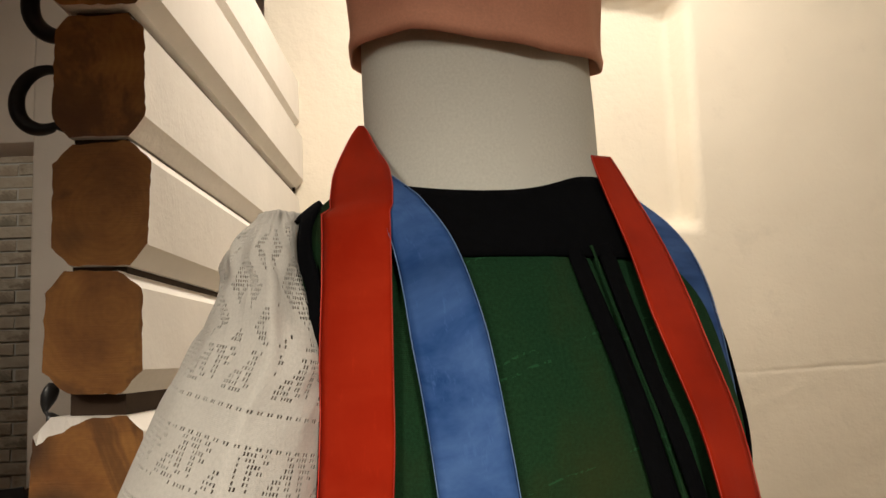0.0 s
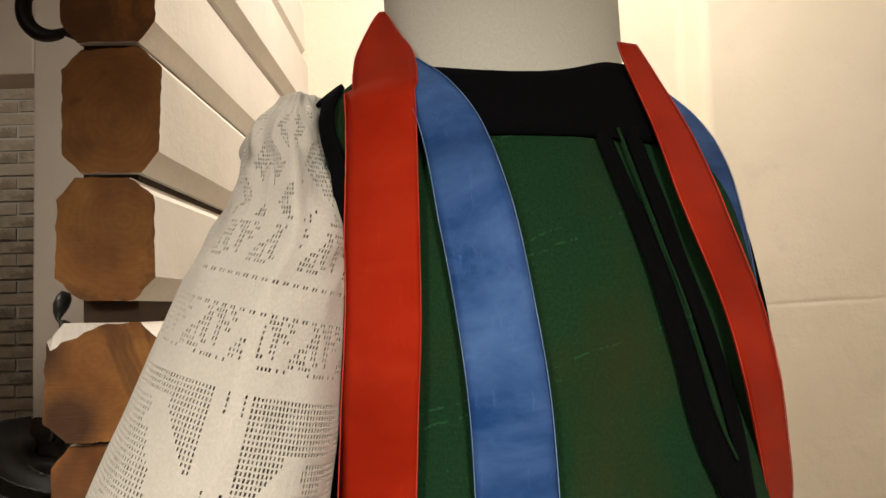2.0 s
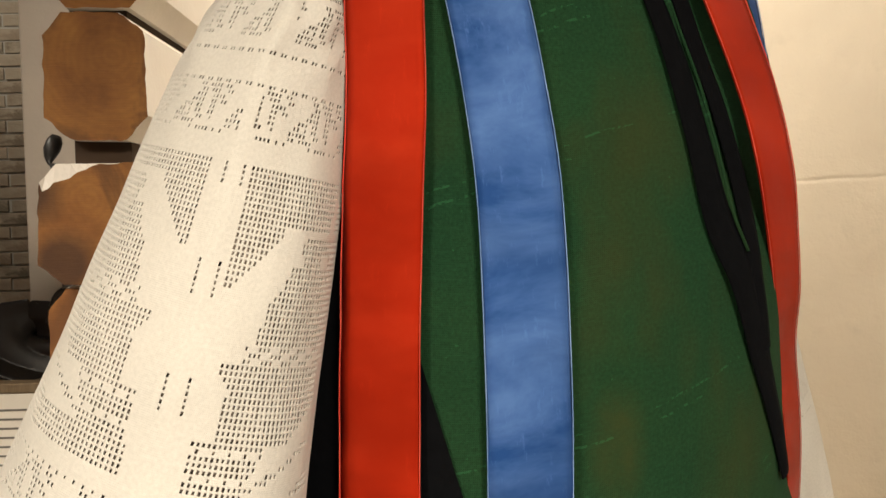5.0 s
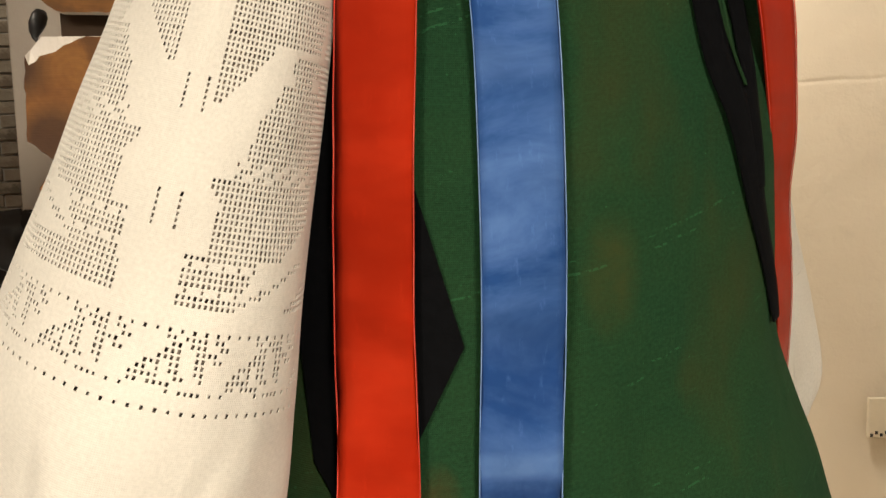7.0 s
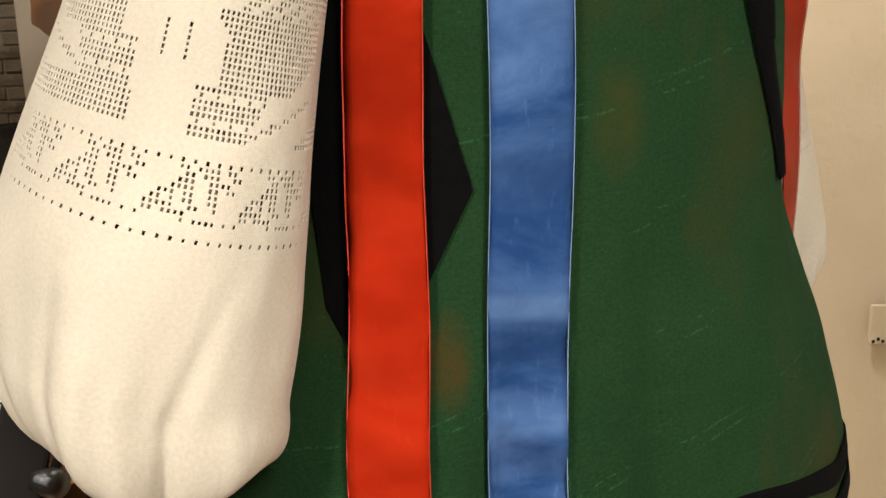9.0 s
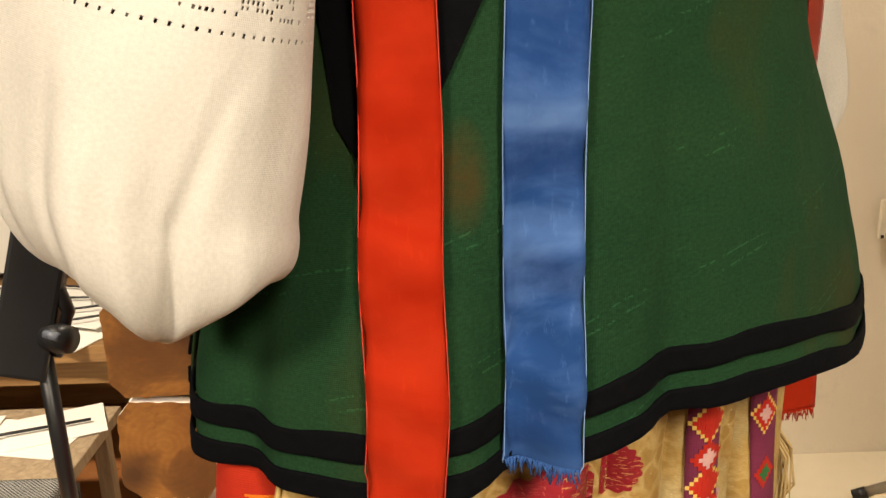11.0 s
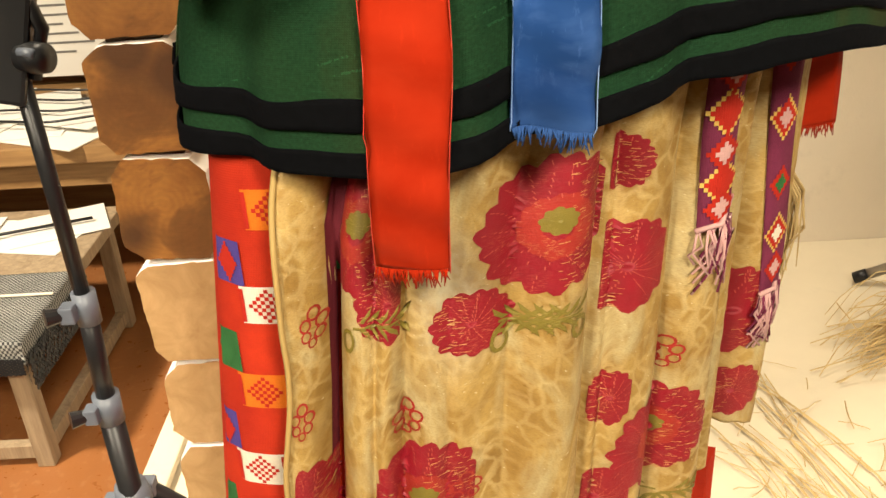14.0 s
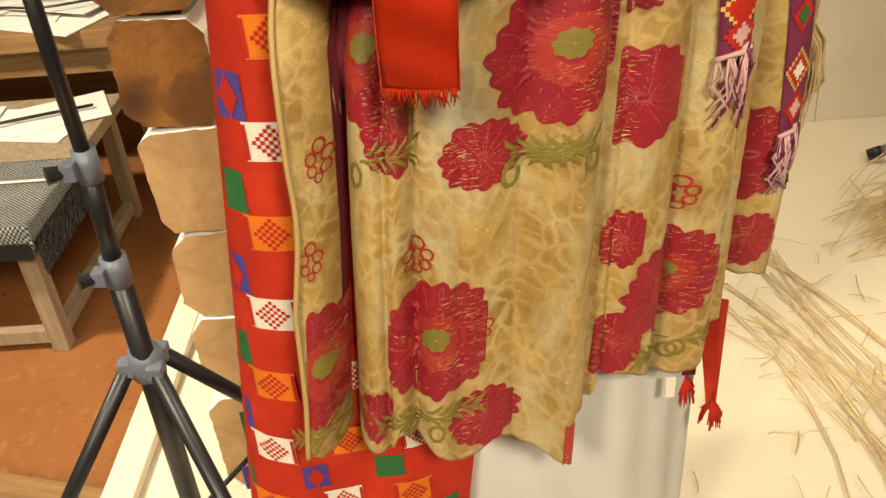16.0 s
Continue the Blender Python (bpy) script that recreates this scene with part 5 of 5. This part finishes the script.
for th, z, sx in ((-0.29, 0.790, 1), (-0.14, 0.792, -1), (-0.74, 0.808, 1), (-0.93, 0.570, 1), (-0.86, 0.565, -1), (-0.535, 0.567, 1), (-0.50, 0.562, -1), (0.29, 0.554, -1), (0.31, 0.551, 1)):
    motif("leaf_spray", brocade_at, th, z, leaf_spray(sx), OLIVE, None, 0.0014, "olive leaf spray with a looped stem")
for th, z in ((-0.935, 0.735), (-0.545, 0.725), (0.25, 0.712), (-0.375, 0.650), (-0.90, 0.81)):
    motif("sprig", brocade_at, th, z, outline_sprig(), ORANGE, None, 0.0014, "rust-red outlined sprig")
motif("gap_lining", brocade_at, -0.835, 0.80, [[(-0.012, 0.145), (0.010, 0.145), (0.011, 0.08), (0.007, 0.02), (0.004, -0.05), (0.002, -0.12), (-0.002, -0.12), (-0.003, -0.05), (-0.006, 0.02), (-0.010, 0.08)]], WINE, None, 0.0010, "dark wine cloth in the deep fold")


# turned-back sashes with tassels on the far side
def sash(name, rows, width, y_at, label, seed, square):
    r = random.Random(seed)
    at = lambda x, z, off: (x, y_at(x, z) - off, z)
    ob = strip(name, at, rows, width, MAUVE, 0.0, None, "", 40, 7, 0.0014)
    tagged(ob, label, "sash", "woven sashes")
    n = 5
    pts = curve_points(rows, 40)
    for k in range(n):
        x, z = pts[int(3 + k * 34 / n)]
        for mat, half, sh in ((YELLOW, 5, 0), (P_RED, 4, 0), (square[k % len(square)], 2, 0)):
            verts, faces, uvs = [], [], []
            for i in range(-half, half + 1):
                for j in range(-half, half + 1):
                    if abs(i) + abs(j) > half or (mat is YELLOW and (k % 2 == 0 or abs(i) + abs(j) < half)):
                        continue
                    b = len(verts)
                    for a, c in ((-0.5, -0.5), (0.5, -0.5), (0.5, 0.5), (-0.5, 0.5)):
                        px, pz = x + (i + a) * width * 0.09, z + (j + c) * 0.0036
                        verts.append(at(px, pz, 0.0012 + 0.0004 * (5 - half)))
                        uvs.append((px, pz))
                    faces.append((b, b + 1, b + 2, b + 3))
            if faces:
                under(mesh_object("woven_diamond", verts, faces, mat, uvs, False), ob)
    x0, z0 = rows[-1]
    for q in range(3):
        bm = bmesh.new()
        for k in range(9):
            a = x0 + (r.random() - 0.5) * width
            l = r.uniform(0.025, 0.060)
            tube(bm, [at(a, z0 + 0.004, 0.002), at(a + r.uniform(-0.006, 0.006), z0 - l * 0.3, 0.004 + r.uniform(0, 0.004)), at(a + r.uniform(-0.012, 0.012), z0 - l * 0.7, 0.003), at(a + r.uniform(-0.01, 0.01), z0 - l, 0.002)], 0.0011, 5)
        part("tassel", bm, (YARN, MAUVE, YARN)[q], ob, "loose pale pink yarn tassel", True)
    bm = bmesh.new()
    tube(bm, [at(x0 - width * 0.55, z0 + 0.002, 0.003), at(x0, z0 + 0.006, 0.006), at(x0 + width * 0.55, z0 + 0.010, 0.003)], 0.0022, 6)
    part("cord", bm, YARN, ob, "twisted pale cord", True)
    return ob


def over_skirt(x, z):
    return brocade_at(find_th(brocade_at, x, z, -1.4, 1.55), z, 0.004)[1]


sash("sash", [(0.158, 0.96), (0.156, 0.90), (0.157, 0.855), (0.158, 0.825)], 0.036, over_skirt, "mauve woven sash with stepped diamonds and pale tassels", 3, (YARN, P_RED))
sash("sash", [(0.222, 0.96), (0.226, 0.88), (0.233, 0.80), (0.238, 0.745), (0.240, 0.715)], 0.026, over_skirt, "dark mauve woven sash with a white star and tassels", 5, (P_WHITE, YARN, P_GREEN))
tri = mesh_object("sash_tail", [(0.172, 0.70, 0.55), (0.207, 0.715, 0.53), (0.208, 0.716, 0.382), (0.199, 0.714, 0.382), (0.195, 0.700, 0.52)], [(0, 4, 3), (4, 1, 2, 3), (0, 1, 4)], REDWOOL, [(0, 0), (0.05, 0), (0.05, 0.16), (0, 0.16), (0.02, 0.05)], False, 0.002)
tagged(tri, "folded orange-red sash tail ending in red tassels", "sash", "woven sashes")
for x, y, z in ((0.204, 0.712, 0.385), (0.180, 0.735, 0.40)):
    bm = bmesh.new()
    r = random.Random(int(x * 1e3))
    for k in range(46):
        a, l = r.uniform(0, TAU), r.uniform(0.012, 0.026)
        tube(bm, [(x, y, z + 0.012), (x + 0.008 * math.cos(a), y + 0.008 * math.sin(a), z), (x + 0.012 * math.cos(a), y + 0.012 * math.sin(a), z + 0.012 - l * 1.4)], [0.0014, 0.0012, 0.0007], 4)
    tube(bm, [(x, y, z + 0.07), (x, y, z + 0.012)], 0.0025, 6)
    part("tassel", bm, P_RED, tri, "red wool tassel", True)
part("inner_fold", boxed((0.168, 0.728, 0.42), (0.188, 0.731, 0.56)), WINE, tri, "dark wine reverse")


# ---- light stand ----
stand = thing("light_stand", (-0.42, 0.80, 0.0), "black telescopic light stand with grey clamps, legs spread", "stand")
P0, P1, P2, P3 = (-0.397, 0.745, 0.95), (-0.402, 0.757, 0.708), (-0.412, 0.765, 0.582), (-0.417, 0.775, 0.450)
part("tube_upper", tubed([P0, P1], 0.0075, 14), STANDBLACK, stand, "slim black upper tube", True)
part("tube_middle", tubed([P1, P2], 0.0098, 14), STANDBLACK, stand, "black middle tube", True)
part("tube_lower", tubed([P2, (-0.424, 0.782, 0.16)], 0.0125, 14), STANDBLACK, stand, "black lower tube", True)
for p, r in ((P1, 0.0118), (P2, 0.014)):
    c = part("clamp", tubed([(p[0] + 0.0006, p[1], p[2] + 0.016), (p[0], p[1], p[2] - 0.018)], r, 16), PLASTIC, stand, "grey plastic clamp collar", True)
    part("clamp_screw", tubed([(p[0] - 0.012, p[1] - 0.012, p[2]), (p[0] - 0.030, p[1] - 0.024, p[2] + 0.002)], [0.006, 0.009], 12), STANDBLACK, c, "black thumb screw")
    part("clamp_lug", boxed((p[0] - 0.018, p[1] - 0.022, p[2] - 0.008), (p[0] - 0.004, p[1] - 0.006, p[2] + 0.010), 0.002), PLASTIC, c)
hub = part("hub", tubed([(P3[0], P3[1], P3[2] + 0.018), P3, (P3[0] - 0.001, P3[1], P3[2] - 0.02)], [0.017, 0.021, 0.019], 16), PLASTIC, stand, "grey plastic leg hub", True)
LOWHUB = (-0.424, 0.782, 0.17)
part("lower_hub", tubed([(LOWHUB[0], LOWHUB[1], LOWHUB[2] + 0.02), LOWHUB], 0.018, 14), PLASTIC, stand, "grey lower brace hub", True)
for ang in (195, 62, -48):
    a = math.radians(ang)
    top = (P3[0] + 0.022 * math.cos(a), P3[1] + 0.022 * math.sin(a), P3[2] - 0.006)
    foot = (-0.424 + 0.30 * math.cos(a), 0.785 + 0.30 * math.sin(a), 0.012 if math.cos(a) > -0.5 else 0.012)
    leg = part("leg", tubed([top, foot], 0.0095, 12), STANDBLACK, stand, "black tubular leg", True)
    way = (Vector(foot) - Vector(top)).normalized()
    part("rubber_foot", tubed([Vector(foot) - way * 0.03, Vector(foot) + way * 0.004], [0.012, 0.0135], 12), STANDBLACK, leg, "black rubber foot", True)
    mid = Vector(top).lerp(Vector(foot), 0.62)
    part("brace", tubed([mid, (LOWHUB[0] + 0.014 * math.cos(a), LOWHUB[1] + 0.014 * math.sin(a), LOWHUB[2] + 0.01)], 0.004, 8), STANDBLACK, stand, "thin black brace", True)
    part("lug", boxed((top[0] - 0.009, top[1] - 0.009, top[2] - 0.008), (top[0] + 0.009, top[1] + 0.009, top[2] + 0.012), 0.003), PLASTIC, hub)
    part("rivet", tubed([mid + Vector((0, -0.012, 0)), mid + Vector((0, 0.012, 0))], 0.006, 10), PLASTIC, leg, "", True)
head = part("lamp_head", boxed((-0.024, -0.014, -0.058), (0.024, 0.014, 0.085), 0.004), STANDBLACK, stand, "black flat lamp head on the stand")
head.matrix_basis = pose(-0.406, 0.752, 0.975, -6, 16, 10)
head.matrix_parent_inverse = stand.matrix_basis.inverted()
part("yoke", tubed([(-0.385, 0.755, 1.02), (-0.372, 0.752, 0.975), (-0.388, 0.750, 0.935)], 0.006, 8), STANDBLACK, stand, "black yoke arm", True)
part("tilt_knob", tubed([(-0.392, 0.742, 0.955), (-0.378, 0.738, 0.955), (-0.366, 0.734, 0.955)], [0.010, 0.0135, 0.012], 18), STANDBLACK, stand, "ribbed black tilt knob", True)
part("knob_insert", tubed([(-0.386, 0.732, 0.962), (-0.372, 0.724, 0.962)], 0.004, 8), PLASTIC, stand, "worn pale knob insert", True)


# ---- bench, table and what lies on them ----
BX0, BX1, BY0, BY1, BZ = -1.36, -0.865, 1.41, 2.03, 0.26
bench = thing("bench", (-1.1, 1.75, LOW), "low wooden bench on square legs", "bench")
part("seat", boxed((BX0, BY0, BZ - 0.03), (BX1, BY1, BZ), 0.004), BENCHWOOD, bench, "grey-brown plank seat")
for x in (BX0 + 0.03, BX1 - 0.06):
    for y in (BY0 + 0.03, BY1 - 0.06):
        part("leg", boxed((x, y, LOW), (x + 0.036, y + 0.036, BZ - 0.03), 0.003), BENCHWOOD, bench)
part("stretcher", boxed((BX1 - 0.055, BY0 + 0.06, -0.04), (BX1 - 0.03, BY1 - 0.06, -0.008), 0.002), BENCHWOOD, bench)
part("stretcher", boxed((BX0 + 0.06, BY0 + 0.035, -0.04), (BX1 - 0.06, BY0 + 0.06, -0.008), 0.002), BENCHWOOD, bench)


def cover_at(u, v):
    x = BX0 - 0.03 + u * (BX1 - BX0 + 0.05)
    y = BY0 - 0.03 + v * 0.30
    z = BZ + 0.006 + 0.002 * noise.noise(Vector((u * 9, v * 9, 0)))
    ex, ey = x - BX1, BY0 - y
    if ex > 0:
        x, z = BX1 + 0.004, z - ex * 3.0
    if ey > 0:
        y, z = BY0 - 0.004, z - ey * 1.6
    return (x, y, z)


cover = sheet("bench_cover", cover_at, steps(0, 1, 60), steps(0, 1, 50), NET, lambda u, v: (u * 0.5, v * 0.33), 0.002)
tagged(cover, "black and white woven cover with netted edge on the bench", "cloth")
part("stripe", boxed((BX0, BY0 + 0.165, BZ + 0.009), (BX1 + 0.003, BY0 + 0.172, BZ + 0.012), 0.001), P_WHITE, cover, "pale woven stripe")
bm = bmesh.new()
r = random.Random(2)
for side in range(2):
    for k in range(30):
        for j in range(5):
            for s in (-1, 1):
                if side == 0:
                    q = lambda a, b: (BX1 + 0.007 + r.uniform(0, 0.003), BY0 + (k + a) * 0.0105, BZ - 0.030 - (j + b) * 0.015)
                else:
                    q = lambda a, b: (BX1 - (k + a) * 0.0095, BY0 - 0.007, BZ - 0.03 - (j + b) * 0.007)
                tube(bm, [q(0, 0 if s > 0 else 1), q(1, 1 if s > 0 else 0)], 0.0024, 3, False)
part("netting", bm, STANDBLACK, cover, "black knotted net edging")
r = random.Random(12)
for k, (x, y, w, d, a) in enumerate(((-1.08, 1.88, 0.34, 0.16, -12), (-0.98, 1.92, 0.22, 0.16, 24), (-1.22, 1.90, 0.2, 0.14, 5))):
    ob = part("paper_sheet", boxed((-w / 2, -d / 2, 0), (w / 2, d / 2, 0.0022), 0.0004), PAPER, None)
    ob.matrix_basis = pose(x, y, BZ + 0.001 + 0.003 * k, 0, 0, a)
    tagged(ob, "loose white paper sheet lying on the bench", "paper", "papers on the bench")
ob = part("rod", tubed([(-1.30, 1.80, BZ + 0.016), (-1.1, 1.86, BZ + 0.016), (-0.90, 1.93, BZ + 0.016)], 0.004, 8), STANDBLACK, None, "", True)
tagged(ob, "thin black rod lying on the bench papers", "rod")

table = thing("table", (-1.3, 2.35, LOW), "long wooden table with a pale top", "table")
TZ = 0.41
part("tabletop", boxed((-2.2, 2.06, TZ - 0.045), (-0.80, 2.66, TZ), 0.004), TABLEWOOD, table, "brown wooden top")
for x in (-2.1, -0.87):
    for y in (2.10, 2.56):
        part("leg", boxed((x, y, LOW), (x + 0.05, y + 0.05, TZ - 0.045), 0.004), TABLEWOOD, table)
part("apron", boxed((-2.05, 2.10, TZ - 0.12), (-0.87, 2.12, TZ - 0.045), 0.002), TABLEWOOD, table)
for k in range(7):
    w, d = r.uniform(0.24, 0.34), r.uniform(0.17, 0.24)
    ob = part("paper_sheet", boxed((-w / 2, -d / 2, 0), (w / 2, d / 2, 0.003), 0.0004), PAPER, None)
    ob.matrix_basis = pose(-1.05 - 0.13 * (k % 4) + r.uniform(-0.03, 0.03), 2.2 + 0.10 * (k // 3) + r.uniform(-0.03, 0.03), TZ + 0.001 + 0.004 * k, 0, 0, r.uniform(-25, 25))
    tagged(ob, "white printed sheet in a loose pile on the table", "paper", "papers on the table")
for k in range(4):
    y = 2.16 + 0.09 * k
    ob = part("cable", tubed(curve_points([(-1.35, y, TZ + 0.036), (-1.2, y + 0.02, TZ + 0.036), (-1.05, y - 0.01, TZ + 0.036), (-0.93, y + 0.025, TZ + 0.036), (-0.86, y + 0.02, TZ + 0.036)], 30), 0.0035, 6), STANDBLACK, None, "", True)
    tagged(ob, "thin black cable lying across the papers", "cable", "cables on the table")
board = thing("notice_sheet", (-1.35, 2.62, TZ), "tall cream sheet with small printed lines standing on the table", "notice")
part("page", boxed((-1.75, 2.60, TZ + 0.03), (-1.03, 2.606, TZ + 0.50), 0.001), PAPER, board)
for k in range(14):
    w = 0.10 + 0.05 * ((k * 7) % 5) / 5
    part("printed_line", boxed((-1.34, 2.5985, TZ + 0.45 - 0.027 * k), (-1.34 + 2 * w, 2.5995, TZ + 0.456 - 0.027 * k)), INK, board)
cab = thing("cabinet", (-1.3, 2.8, LOW), "low cabinet with a worn wooden top", "cabinet")
part("carcass", boxed((-2.0, 2.70, LOW), (-0.98, 2.97, 0.90), 0.004), TABLEWOOD, cab)
part("top", boxed((-2.02, 2.66, 0.90), (-0.96, 2.98, 0.93), 0.004), BENCHWOOD, cab, "pale worn top")


def bag_at(u, v):
    th = u * TAU
    r0 = (1 - v ** 3) ** 0.5
    w = 0.26 * r0 + 0.015 * math.sin(4 * th + 6 * v)
    d = 0.10 * r0 + 0.012 * math.sin(5 * th + 9 * v)
    return (-1.30 + w * math.cos(th), 2.81 + d * math.sin(th), 0.932 + 0.22 * v * (0.8 + 0.25 * math.sin(2 * th + 1)) + 0.008 * math.sin(9 * th + 14 * v))


bag = sheet("leather_bag", bag_at, steps(0, 1, 61)[:-1], steps(0, 1, 30), LEATHER, None, 0.0, True)
tagged(bag, "crumpled glossy black leather bag on the cabinet", "bag")
part("handle", tubed(curve_points([(-1.22, 2.74, 1.10), (-1.18, 2.72, 1.19), (-1.10, 2.71, 1.20), (-1.07, 2.72, 1.08)], 20), 0.010, 8), LEATHER, bag, "black leather handle", True)

board = part("floor_board", boxed((-0.32, -0.35, 0.0), (0.32, 0.35, 0.056), 0.004), TABLEWOOD, None)
board.matrix_basis = pose(-1.06, 0.75, LOW, 0, 0, -15)
tagged(board, "orange-brown wooden board lying on the brown floor", "board")

# iron hoops on the log wall
for k, (x, z, r0, r1) in enumerate(((-0.472, 1.848, 0.035, 0.0085), (-0.450, 1.972, 0.043, 0.010))):
    pts = [(x + r0 * math.cos(a), 1.045 + 0.006 * math.sin(a), z + r0 * 1.12 * math.sin(a)) for a in steps(math.radians(65), math.radians(300), 26)]
    pts.append((pts[-1][0] + 0.03, 1.05, pts[-1][2] - 0.012))
    rs = [r1 * (0.55 + 0.6 * math.sin(math.pi * i / 27)) for i in range(len(pts))]
    ob = part("iron_hook", tubed(pts, rs, 10), IRON, None, "", True)
    tagged(ob, "curved black iron hook hung on the log wall", "hook", "hooks on the log wall")
strap = part("leather_strap", tubed(curve_points([(-0.462, 1.06, 1.505), (-0.467, 1.05, 1.475), (-0.452, 1.04, 1.46), (-0.455, 1.05, 1.40), (-0.468, 1.06, 1.385), (-0.456, 1.06, 1.33)], 20), [0.006 + 0.004 * math.sin(i) for i in range(20)], 8), LEATHER, None, "", True)
tagged(strap, "dark leather strap hanging beside the log ends", "strap")

# steel bracket in the corner
br = thing("shelf_bracket", (-0.375, 2.10, 1.95), "dull metal bracket fixed in the wall corner", "bracket")
part("plate", boxed((-0.43, 2.04, 1.995), (-0.352, 2.125, 2.0), 0.001), BRONZE, br)
part("web", boxed((-0.400, 2.118, 1.86), (-0.366, 2.124, 1.995), 0.001), BRONZE, br)
part("peg", tubed([(-0.235, 2.10, 1.86), (-0.24, 2.10, 1.90), (-0.252, 2.10, 1.905)], 0.006, 8), BRONZE, br, "bent metal peg", True)

# hanging towel and a second stand on the far side
towel = thing("towel", (1.14, 2.12, 0.7), "white towel with a fine black embroidered edge on the wall", "towel")
part("cloth", boxed((1.026, 2.105, 0.60), (1.25, 2.118, 0.70), 0.003), P_WHITE, towel)
bm = bmesh.new()
for k in range(18):
    box(bm, (1.030 + k * 0.012, 2.1035, 0.604 + 0.006 * (k % 2)), (1.037 + k * 0.012, 2.1045, 0.612 + 0.006 * (k % 2)))
part("stitching", bm, STANDBLACK, towel, "black cross-stitch border")

tri_stand = thing("tripod", (1.3, 1.75, 0.0), "small steel tripod with black rubber feet", "tripod")
part("post", tubed([(1.30, 1.75, 0.05), (1.30, 1.75, 0.9)], 0.012, 12), STEEL, tri_stand, "", True)
for a in (157, 37, 277):
    t = math.radians(a)
    foot = Vector((1.30 + 0.40 * math.cos(t), 1.75 + 0.40 * math.sin(t), 0.012))
    if foot.y > 2.09:
        foot.y = 2.09
    top = Vector((1.30, 1.75, 0.24))
    leg = part("leg", tubed([foot, top], 0.013, 12), STEEL, tri_stand, "brushed steel leg", True)
    part("rubber_foot", tubed([foot, foot.lerp(top, 0.07)], 0.0145, 12), STANDBLACK, leg, "", True)


# ---- straw ----
def straws(name, n, place, spread, direction, wobble, length, seed, label, lift=0.06, rad=0.0013):
    r = random.Random(seed)
    verts, faces = [], []
    for k in range(n):
        l = length * r.uniform(0.45, 1.1)
        a = direction + r.gauss(0, wobble)
        x, y = place[0] + r.gauss(0, spread[0]), place[1] + r.gauss(0, spread[1])
        h = abs(r.gauss(0, lift))
        pts = []
        bend = r.uniform(-0.5, 0.5)
        for i in range(6):
            f = i / 5 - 0.5
            b = a + bend * f
            pts.append(Vector((x + l * f * math.cos(b), y + l * f * math.sin(b), 0.003 + h * (1 - (2 * f) ** 2) + abs(r.gauss(0, 0.002)) + 0.4 * h * (f + 0.5))))
        w = rad * r.uniform(0.6, 1.3)
        for p in pts:
            p.y = min(p.y, 2.10)
        b0 = len(verts)
        side = Vector((-math.sin(a), math.cos(a), 0)) * w
        up = Vector((0, 0, w * 1.4))
        for p in pts:
            verts += [p - side, p + side, p + up]
        for i in range(5):
            for q in range(3):
                faces.append((b0 + 3 * i + q, b0 + 3 * i + (q + 1) % 3, b0 + 3 * i + 3 + (q + 1) % 3, b0 + 3 * i + 3 + q))
    ob = mesh_object(name, verts, faces, STRAW, None, False)
    return tagged(ob, label, "straw", kind="stuff")


straws("straw_heap", 900, (1.06, 1.62), (0.085, 0.06), math.radians(25), 0.45, 0.24, 21, "tousled heap of dry pale straw on the white floor", 0.04)
straws("straw_stalks", 20, (0.60, 1.18), (0.050, 0.10), math.radians(104), 0.10, 0.62, 22, "long straight straw stalks lying on the white floor", 0.004, 0.0016)
straws("straw_scatter", 90, (0.58, 1.22), (0.12, 0.20), math.radians(80), 1.3, 0.09, 23, "short straw scraps scattered over the white floor", 0.003, 0.0009)
r = random.Random(31)
bm = bmesh.new()
for k in range(150):
    a, q = r.uniform(0, TAU), r.uniform(0, 0.035)
    x, y = 0.330 + q * math.cos(a), 0.96 + q * math.sin(a)
    tube(bm, [(0.312 + 0.3 * (x - 0.330), 0.95, 0.76), (x, y, 0.70), (x + r.uniform(-0.006, 0.010), y, 0.65), (x + r.uniform(-0.02, 0.010), y + r.uniform(-0.02, 0.02), 0.58 + r.uniform(0, 0.05))], [0.0014, 0.0016, 0.0014, 0.0007], 4)
sheaf = part("bast_tuft", bm, STRAW, None)
tagged(sheaf, "shaggy tuft of brown bast fibres hanging behind the skirts", "fibre tuft", kind="stuff")
part("cord", tubed([(0.312, 0.95, 0.76), (0.27, 0.92, 0.90), (0.20, 0.86, 1.05)], 0.004, 6), TABLEWOOD, sheaf, "cord tied to the waist", True)

# ---- bricks ----
brick_mesh = None
r = random.Random(9)
for row in range(36):
    for col in range(6):
        z = 0.25 + row * 0.072
        x = -2.75 + col * 0.262 + (0.131 if row % 2 else 0)
        if brick_mesh is None:
            bm = boxed((0, 0, 0), (0.25, 0.02, 0.062), 0.004)
            brick_mesh = bpy.data.meshes.new("brick")
            bm.to_mesh(brick_mesh)
            bm.free()
            brick_mesh.materials.append(BRICK)
        ob = new("brick", brick_mesh)
        ob.matrix_basis = pose(x + r.uniform(-0.004, 0.004), 4.908 + r.uniform(-0.004, 0.006), z + r.uniform(-0.003, 0.003), 0, 0, 0)
        under(ob, brick_wall)
